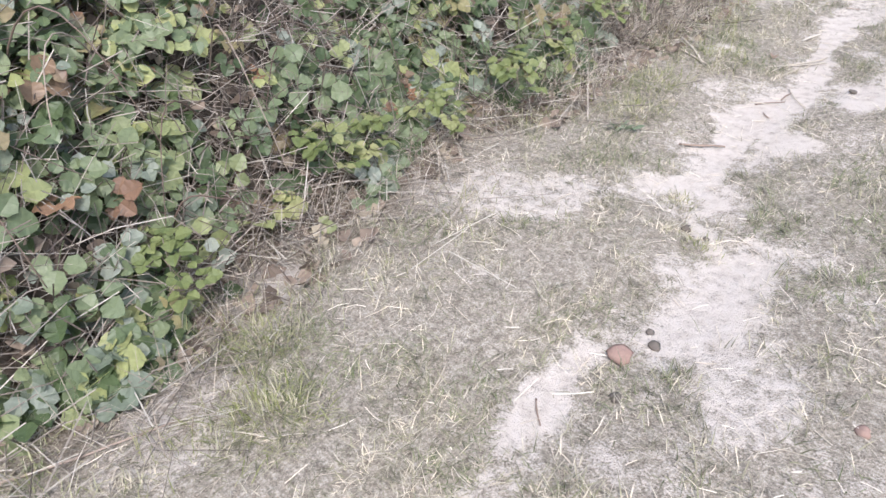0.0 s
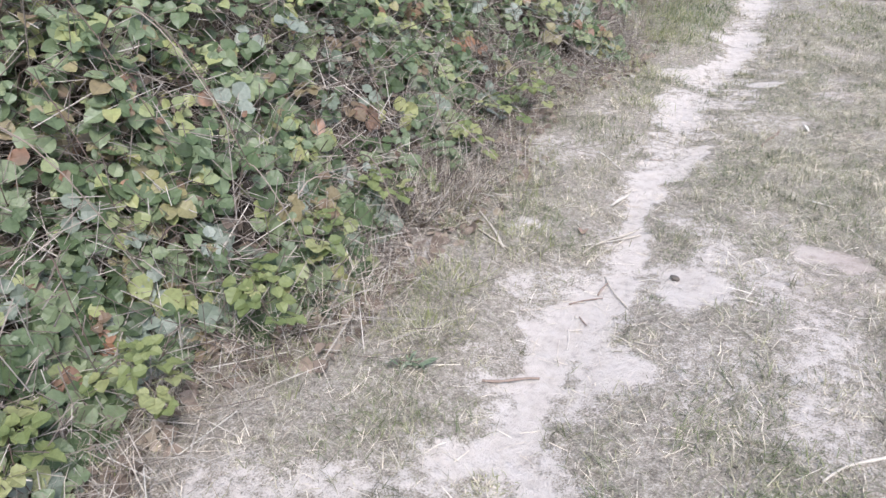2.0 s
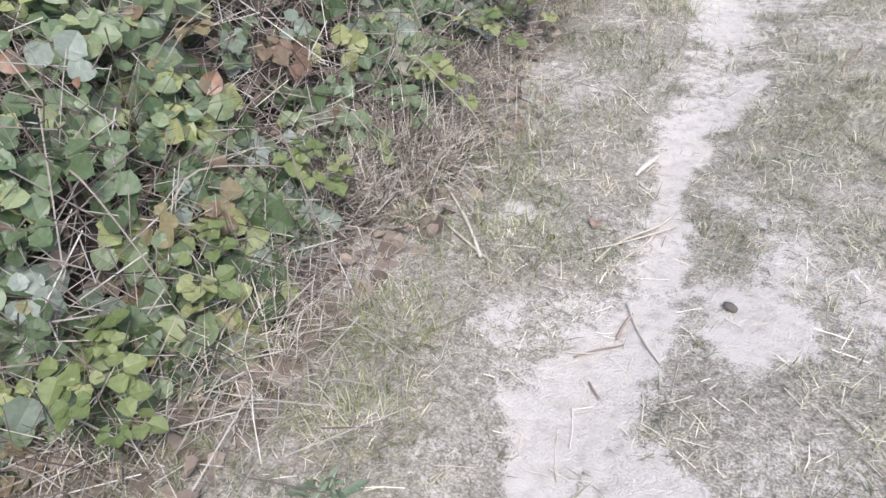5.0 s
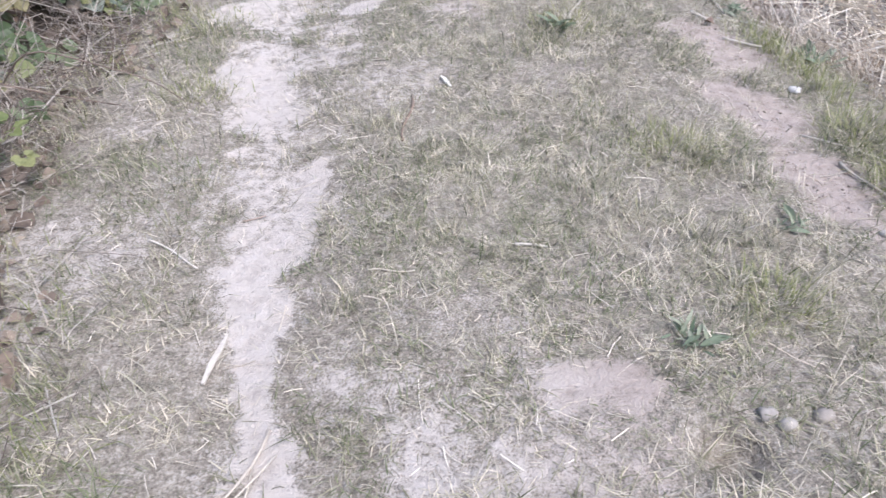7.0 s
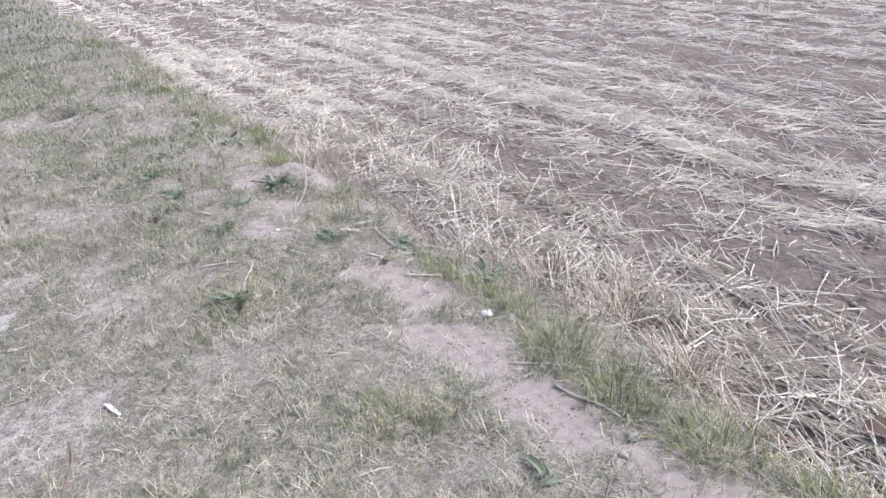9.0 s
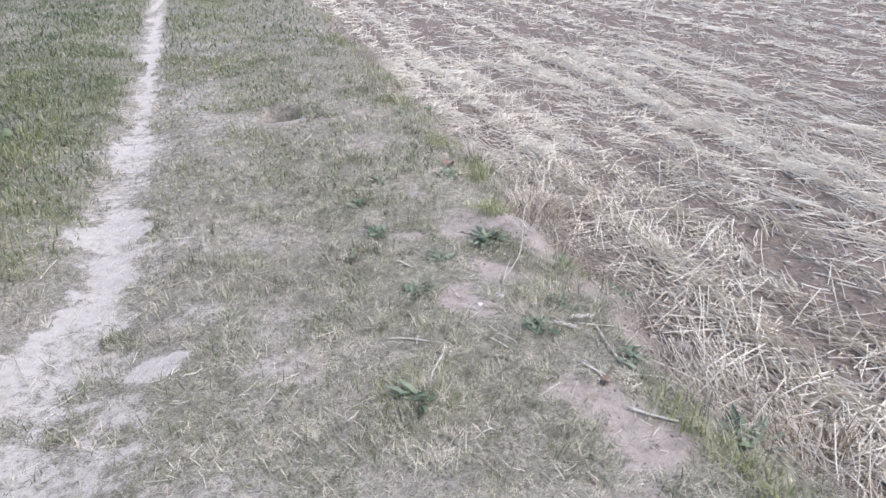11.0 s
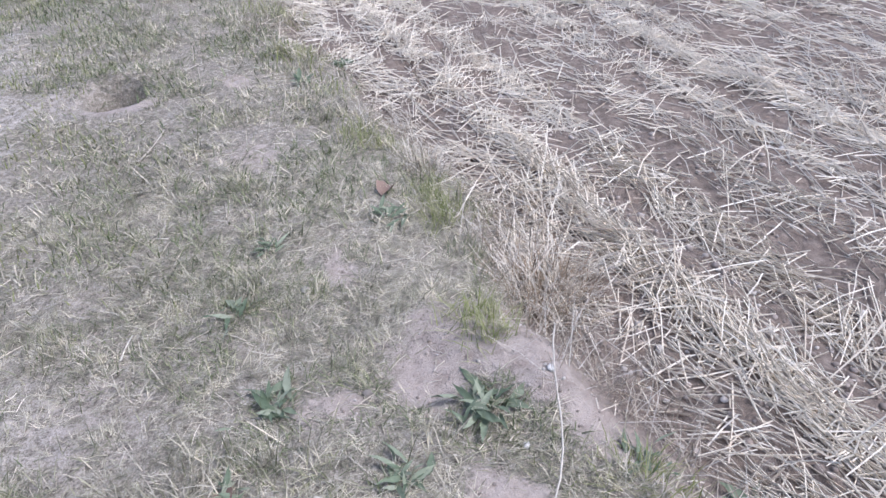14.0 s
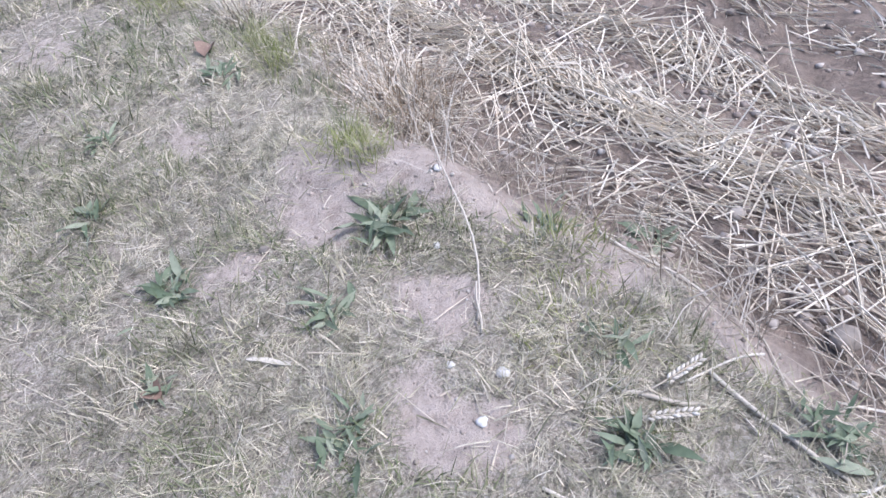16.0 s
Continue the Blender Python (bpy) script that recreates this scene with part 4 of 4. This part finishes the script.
# ---- weeds and tufts ----
def lance_leaf(length, width, rng, n=7):
    v, f = [], []
    arch, fold, side = rng.uniform(0.08, 0.35), rng.uniform(0.15, 0.5), rng.uniform(-0.35, 0.35)
    for k in range(n + 1):
        s = k / n
        w = 0.5 * width * (0.18 + math.sin(math.pi * s ** 0.8) ** 1.1) * (1 - s ** 6) * (1.06 if k % 2 else 0.94)
        y, z = length * s * (1 - 0.12 * s), length * arch * s * (1 - 0.95 * s)
        x = side * length * s * s
        v += [(x - w, y, z + fold * w * rng.uniform(0, 1.6)), (x, y, z), (x + w, y, z + fold * w * rng.uniform(0, 1.6))]
    for k in range(n):
        a = 3 * k
        f += [[a, a + 1, a + 4], [a, a + 4, a + 3], [a + 1, a + 2, a + 5], [a + 1, a + 5, a + 4]]
    return mesh_np("leaf", v, f, M_WEED, True)


LANCE = [lance_leaf(0.1, w, THING_RNG) for w in (0.011, 0.014, 0.018, 0.021, 0.012, 0.016, 0.013, 0.019, 0.01)]


def weed(x, y, radius, count):
    rng = THING_RNG
    root = put("weed_rosette", None, label="low grey-green weed rosette of narrow leaves in dry turf", category="weed", group="weeds in the trodden turf")
    root.matrix_world = Matrix.Translation((x, y, floor_z(x, y) + 0.01))
    for k in range(int(count * 2.4)):
        a = 2.399 * k + rng.uniform(-0.8, 0.8)
        s = radius / 0.1 * rng.uniform(0.2, 1.05) * (1 - 0.4 * k / (2.4 * count))
        m = Euler((rng.uniform(0.0, 0.4) + 0.6 * (k / (2.4 * count)) ** 2, rng.uniform(-0.7, 0.7), a)).to_matrix().to_4x4() @ Matrix.Scale(s, 4)
        m = Matrix.Translation((rng.normal(0, 0.22 * radius), rng.normal(0, 0.22 * radius), 0)) @ m
        put("leaf", LANCE[int(rng.integers(9))], root, m=m)


for wx, wy, wr, wc in ((0.85, 5.95, 0.11, 17), (0.47, 6.34, 0.1, 12), (0.43, 6.97, 0.12, 16), (0.65, 6.62, 0.1, 16), (1.01, 7.73, 0.12, 12), (0.57, 7.67, 0.1, 10), (0.27, 6.75, 0.09, 10),
                       (1.38, 6.28, 0.13, 9), (1.11, 5.71, 0.12, 16), (0.89, 6.74, 0.15, 20), (0.81, 3.58, 0.15, 20), (0.22, 3.91, 0.1, 12), (0.65, 4.28, 0.09, 10), (1.38, 9.6, 0.13, 14),
                       (1.06, 9.22, 0.13, 12), (0.4, 7.39, 0.1, 9), (1.25, 5.28, 0.14, 16), (-1.24, 2.52, 0.1, 12), (0.31, 5.69, 0.12, 14), (1.19, 6.45, 0.1, 10), (1.02, 6.13, 0.09, 9), (0.51, 6.37, 0.08, 9)):
    weed(wx, wy, wr, wc)


def grass_tuft(x, y, radius, count, height, mats, label):
    rng = THING_RNG
    root = put("grass_tuft", None, label=label, category="grass", group="grass tufts on the path", m=Matrix.Translation((x, y, floor_z(x, y))))
    for name, mat, share in (("green_blade_clump", mats[0], 0.55), ("dry_blade_clump", mats[1], 0.45)):
        n = int(count * share)
        a, q = rng.uniform(0, 6.283, n), radius * rng.random(n) ** 0.6 * rng.uniform(0.6, 1.3, n)
        px, py = q * np.cos(a), q * np.sin(a)
        z = ground_z(x + px, y + py) - floor_z(x, y)
        v, f = blades(px, py, z, height * rng.uniform(0.4, 1.15, n), rng.uniform(0.0016, 0.0038, n), np.clip(rng.normal(0.8, 0.38, n), 0, 1.45), a + rng.normal(0, 0.9, n), rng, 0.8)
        put(name, mesh_np(name, v, f, mat), root, kind="stuff")


for tx, ty, tr_, tc, th in ((0.47, 4.01, 0.12, 420, 0.08), (0.46, 4.72, 0.17, 600, 0.08), (0.31, 5.69, 0.15, 420, 0.09), (-0.8, 2.19, 0.07, 200, 0.035), (-1.18, 0.56, 0.14, 400, 0.09), (-1.42, 0.72, 0.14, 320, 0.09),
                            (-1.2, 3.45, 0.13, 300, 0.06), (-1.35, 3.0, 0.16, 420, 0.08), (-1.28, 2.7, 0.15, 360, 0.08)):
    grass_tuft(tx, ty, tr_, tc, th, (M_VERGE, M_TURF), "small tuft of green and straw-coloured grass on the path")
for tx, ty, tr_, tc, th in ((1.11, 4.72, 0.13, 420, 0.12), (1.08, 4.42, 0.12, 380, 0.12), (1.12, 4.08, 0.13, 380, 0.13), (1.16, 3.75, 0.14, 380, 0.13),
                            (-1.2, 5.4, 0.2, 500, 0.06), (-1.25, 6.1, 0.22, 500, 0.07), (1.3, 10.6, 0.2, 400, 0.14), (1.2, 9.7, 0.16, 350, 0.12), (-0.62, 1.95, 0.1, 200, 0.04), (1.0, 6.22, 0.15, 420, 0.06), (1.15, 6.4, 0.13, 320, 0.07)):
    grass_tuft(tx, ty, tr_, tc, th, (M_VERGE, M_TURF), "small tuft of green and straw-coloured grass on the path")
for tx, ty, tr_, tc, th in ((1.3, 8.1, 0.12, 350, 0.15), (-3.9, 23.2, 0.35, 700, 0.7), (-1.72, 3.72, 0.22, 700, 0.26), (-1.85, 3.4, 0.2, 500, 0.24), (-1.7, 2.75, 0.2, 420, 0.22)):
    grass_tuft(tx, ty, tr_, tc, th, (M_DRYGRASS, M_STRAW), "bleached tussock of dead grass at the path edge")


for tx, ty, tr_, tc, th in ((1.36, 7.18, 0.15, 900, 0.19), (1.5, 4.78, 0.17, 800, 0.18), (1.44, 5.2, 0.15, 600, 0.16), (1.34, 4.35, 0.12, 400, 0.15)):
    grass_tuft(tx, ty, tr_, tc, th, (M_RUSTY, M_STRAW), "rusty brown tussock of dead grass at the field edge")


# ---- sticks, stalks and chips ----
def stick(kind_name, a, b, radius, mat, label, rise=0.0, bend=0.03):
    rng = THING_RNG
    a, b = np.array(a, float), np.array(b, float)
    n = 9
    line = a[None] + (b - a)[None] * np.linspace(0, 1, n)[:, None]
    side = np.array([-(b - a)[1], (b - a)[0]])
    line = line + side[None] * (bend * np.sin(np.linspace(0, math.pi, n) * rng.uniform(0.8, 2.2)) * rng.choice((-1, 1)))[:, None]
    z = ground_z(line[:, 0], line[:, 1])
    z = np.maximum(z, np.linspace(z[0], z[-1], n)) + radius + 0.004 + rise * np.linspace(0, 1, n)
    base = np.array([*line[0], z[0] - radius])
    v, f = tube(np.column_stack([line, z]) - base, radius * np.linspace(1.0, 0.75, n) * (1 + 0.12 * rng.normal(0, 1, n)), 6)
    put(kind_name, mesh_np(kind_name, v, f, mat, True), label=label, category="stick", group="sticks and stalks on the path", m=Matrix.Translation(base))


PALE = "bleached dry plant stalk lying on the trodden path"
TWIG = "thin brown twig lying on the path"
PATH_STALKS = (((0.2, 2.82), (-0.02, 2.56), 0.005), ((0.22, 2.71), (0.47, 2.72), 0.004), ((-1.25, 3.33), (-1.52, 3.62), 0.006), ((-0.88, 0.81), (-0.94, 1.0), 0.003), ((-1.23, 0.45), (-1.13, 0.5), 0.003),
                   ((-1.63, 0.37), (-1.82, 0.41), 0.003), ((-0.69, 3.18), (-0.83, 3.36), 0.003), ((-0.8, 3.82), (-0.96, 3.48), 0.004), ((-0.78, 3.75), (-0.99, 3.52), 0.003), ((-0.83, 3.72), (-0.9, 3.44), 0.003),
                   ((-2.08, 2.78), (-1.64, 2.74), 0.007), ((-1.6, 3.55), (-1.21, 3.33), 0.005), ((-1.2, 4.51), (-1.04, 4.39), 0.003), ((-0.14, 4.33), (-0.05, 4.31), 0.004), ((-0.56, 4.29), (-0.43, 4.26), 0.003))
BANK_STALKS = (
                   ((0.95, 4.56), (1.0, 4.33), 0.005), ((0.95, 5.47), (1.07, 5.37), 0.005), ((0.28, 6.06), (0.49, 5.96), 0.004), ((0.37, 5.75), (0.48, 5.96), 0.004), ((0.91, 4.74), (1.25, 4.38), 0.003),
                   ((0.92, 6.04), (1.0, 5.92), 0.006), ((0.67, 6.02), (0.73, 5.89), 0.003), ((0.92, 5.74), (0.95, 5.6), 0.003), ((-1.1, 7.09), (-1.07, 7.3), 0.004), ((0.2, 8.62), (0.33, 8.89), 0.004), ((0.07, 7.35), (0.11, 7.45), 0.003),
                   ((1.08, 5.95), (1.05, 5.66), 0.005), ((1.28, 6.38), (1.26, 6.07), 0.004), ((0.65, 5.94), (0.69, 5.87), 0.004), ((0.91, 5.73), (0.97, 5.62), 0.004), ((1.04, 5.87), (1.02, 5.81), 0.003), ((-1.97, 5.44), (-2.3, 5.75), 0.006),
                   ((1.2, 5.9), (1.02, 5.98), 0.003), ((1.3, 6.0), (1.12, 5.78), 0.003), ((1.25, 5.55), (1.0, 5.66), 0.003))
for a_, b_, r_ in PATH_STALKS + BANK_STALKS:
    stick("stalk", a_, b_, r_, M_STALK, PALE)
stick("stalk", (0.86, 6.37), (1.16, 6.79), 0.0028, M_STALK, "long thin straw stalk propped on the soil mound", 0.1, 0.05)
stick("stalk", (0.84, 6.34), (0.9, 6.41), 0.0025, M_STALK, "short straw standing aslant in bare soil", 0.06)
for a_, b_, r_ in (((-0.68, 1.07), (-0.62, 1.0), 0.003), ((-1.55, -0.01), (-1.37, 0.4), 0.004), ((-0.81, 3.22), (-0.8, 3.33), 0.004), ((-0.89, 3.12), (-0.79, 3.21), 0.003), ((-0.42, 4.92), (-0.36, 5.25), 0.005),
                   ((-0.83, 3.06), (-0.79, 3.02), 0.003), ((-0.94, 4.6), (-0.87, 4.62), 0.003), ((-1.0, 2.58), (-0.84, 2.68), 0.005), ((0.7, 5.24), (0.7, 5.19), 0.003)):
    stick("twig", a_, b_, r_, M_BROWN, TWIG)


def wood_chip(a, b, width):
    rng = THING_RNG
    a, b = Vector(a), Vector(b)
    length, turn = (b - a).length, math.atan2((b - a).y, (b - a).x)
    bm = bmesh.new()
    n = 6
    rows = []
    for k in range(n + 1):
        s = k / n
        w = width * (0.35 + 0.65 * math.sin(math.pi * (0.1 + 0.8 * s))) * rng.uniform(0.85, 1.1)
        zz = 0.004 * math.sin(5 * s)
        rows.append([bm.verts.new((length * s, sy * w / 2, zz + h)) for sy, h in ((-1, 0), (1, 0), (1, 0.005), (-1, 0.006))])
    for k in range(n):
        for j in range(4):
            bm.faces.new((rows[k][j], rows[k + 1][j], rows[k + 1][(j + 1) % 4], rows[k][(j + 1) % 4]))
    bm.faces.new(rows[0][::-1])
    bm.faces.new(rows[n])
    bmesh.ops.recalc_face_normals(bm, faces=bm.faces)
    me = bpy.data.meshes.new("wood_chip")
    bm.to_mesh(me)
    bm.free()
    me.materials.append(M_STALK)
    put("wood_chip", me, label="flat pale splinter of wood lying on the path", category="wood chip", m=Matrix.Translation((a.x, a.y, floor_z(a.x, a.y) + 0.006)) @ Matrix.Rotation(turn, 4, "Z"))


wood_chip((-0.97, 3.97), (-0.93, 4.13), 0.016)
wood_chip((0.45, 6.66), (0.51, 6.58), 0.012)
wood_chip((-0.24, 5.36), (-0.21, 5.28), 0.016)


# ---- stones, crumbs, leaves and ears ----
def stone(kind_name, x, y, size, mat, label, flat=0.65, category="stone"):
    co, tr = lump(THING_RNG, flat, 2)
    co = co * size
    put(kind_name, mesh_np(kind_name, co, tr, mat, True), label=label, category=category, group="stones and crumbs on the ground", m=Matrix.Translation((x, y, floor_z(x, y) + 0.32 * size)) @ Matrix.Rotation(THING_RNG.uniform(0, 6.28), 4, "Z"))


stone("brick_fragment", -0.58, 1.35, 0.037, M_RED, "crumbling reddish brick fragment on the sandy path", 0.4, "brick")
stone("brick_fragment", 0.03, 1.44, 0.018, M_RED, "small reddish brick crumb in the turf", 0.55, "brick")
for qx, qy, qs in ((-0.52, 1.44, 0.019), (-0.56, 1.49, 0.013), (-0.51, 1.2, 0.017), (-0.71, 2.04, 0.018), (-0.57, 3.44, 0.017), (-1.77, 6.03, 0.035), (-0.63, 2.03, 0.012)):
    stone("dung_crumb", qx, qy, qs, M_DARK, "small dark crumb of dung on bare sand", 0.6, "dung")
for qx, qy, qs in ((1.38, 5.81, 0.034), (1.56, 6.17, 0.022), (0.96, 4.25, 0.02), (0.3, 3.69, 0.019), (0.33, 3.66, 0.02), (0.42, 3.67, 0.021), (0.66, 6.91, 0.014), (0.62, 7.41, 0.015), (0.89, 4.22, 0.014), (1.5, 6.5, 0.016), (1.7, 6.2, 0.018), (1.34, 6.5, 0.014), (1.62, 5.9, 0.017)):
    stone("pebble", qx, qy, qs, M_STONE, "rounded greyish pebble lying on dry soil")
for qx, qy, qs in ((1.04, 5.03, 0.023), (0.8, 6.24, 0.014), (0.69, 6.19, 0.012), (0.74, 6.33, 0.009), (1.1, 6.75, 0.011), (0.95, 6.6, 0.01)):
    stone("flint", qx, qy, qs, M_WHITE, "small white flint on bare soil", 0.5)


def dead_leaf(x, y, size):
    v, f = leaflet(size, THING_RNG)
    v[:, 2] += 0.5 * np.abs(v[:, 0]) + 0.3 * size * np.sin(v[:, 1] / size * 3) * 0.4 + 0.008
    put("dead_leaf", mesh_np("dead_leaf", v, f, M_DEADLEAF, True), label="curled reddish-brown dead leaf on the ground", category="leaf", group="dead leaves on the ground", m=Matrix.Translation((x, y, floor_z(x, y))) @ Matrix.Rotation(THING_RNG.uniform(0, 6.28), 4, "Z"))


for lx, ly, ls in ((1.04, 7.9, 0.08), (1.3, 4.0, 0.07), (1.36, 4.02, 0.06), (-1.0, 3.62, 0.045), (0.93, 5.62, 0.04), (-1.7, 3.45, 0.09), (0.26, 6.77, 0.05), (1.52, 3.9, 0.1), (-1.68, 2.45, 0.07), (-1.8, 3.62, 0.08)):
    dead_leaf(lx, ly, ls)


def wheat_ear(a, b):
    a, b = Vector(a), Vector(b)
    length, turn = (b - a).length, math.atan2((b - a).y, (b - a).x)
    root = put("wheat_ear", None, label="fallen dry wheat ear with pale husks in the grass", category="wheat", group="fallen wheat ears")
    root.matrix_world = Matrix.Translation((a.x, a.y, floor_z(a.x, a.y) + 0.022)) @ Matrix.Rotation(turn, 4, "Z")
    v, f = tube([(-0.06, 0.01, 0), (-0.02, 0.004, 0.002), (length, 0, 0.004)], [0.0016, 0.0015, 0.001], 5)
    put("stem", mesh_np("stem", v, f, M_STALK, True), root)
    t = np.linspace(0, 1, 6)
    v, f = tube(np.column_stack([t * 0.014, np.zeros(6), np.zeros(6)]), 0.0036 * np.sin(math.pi * (0.12 + 0.82 * t)), 6)
    husk = mesh_np("husk", v, f, M_STALK, True)
    n = int(length / 0.0055)
    for k in range(n):
        side = 1 if k % 2 else -1
        m = Matrix.Translation((length * k / n, side * 0.003, 0.004 + 0.002 * (k % 3))) @ Euler((0, -0.25, side * 0.42)).to_matrix().to_4x4()
        put("husk", husk, root, m=m)


wheat_ear((0.99, 5.99), (1.08, 5.97))
wheat_ear((0.9, 5.97), (0.97, 5.91))
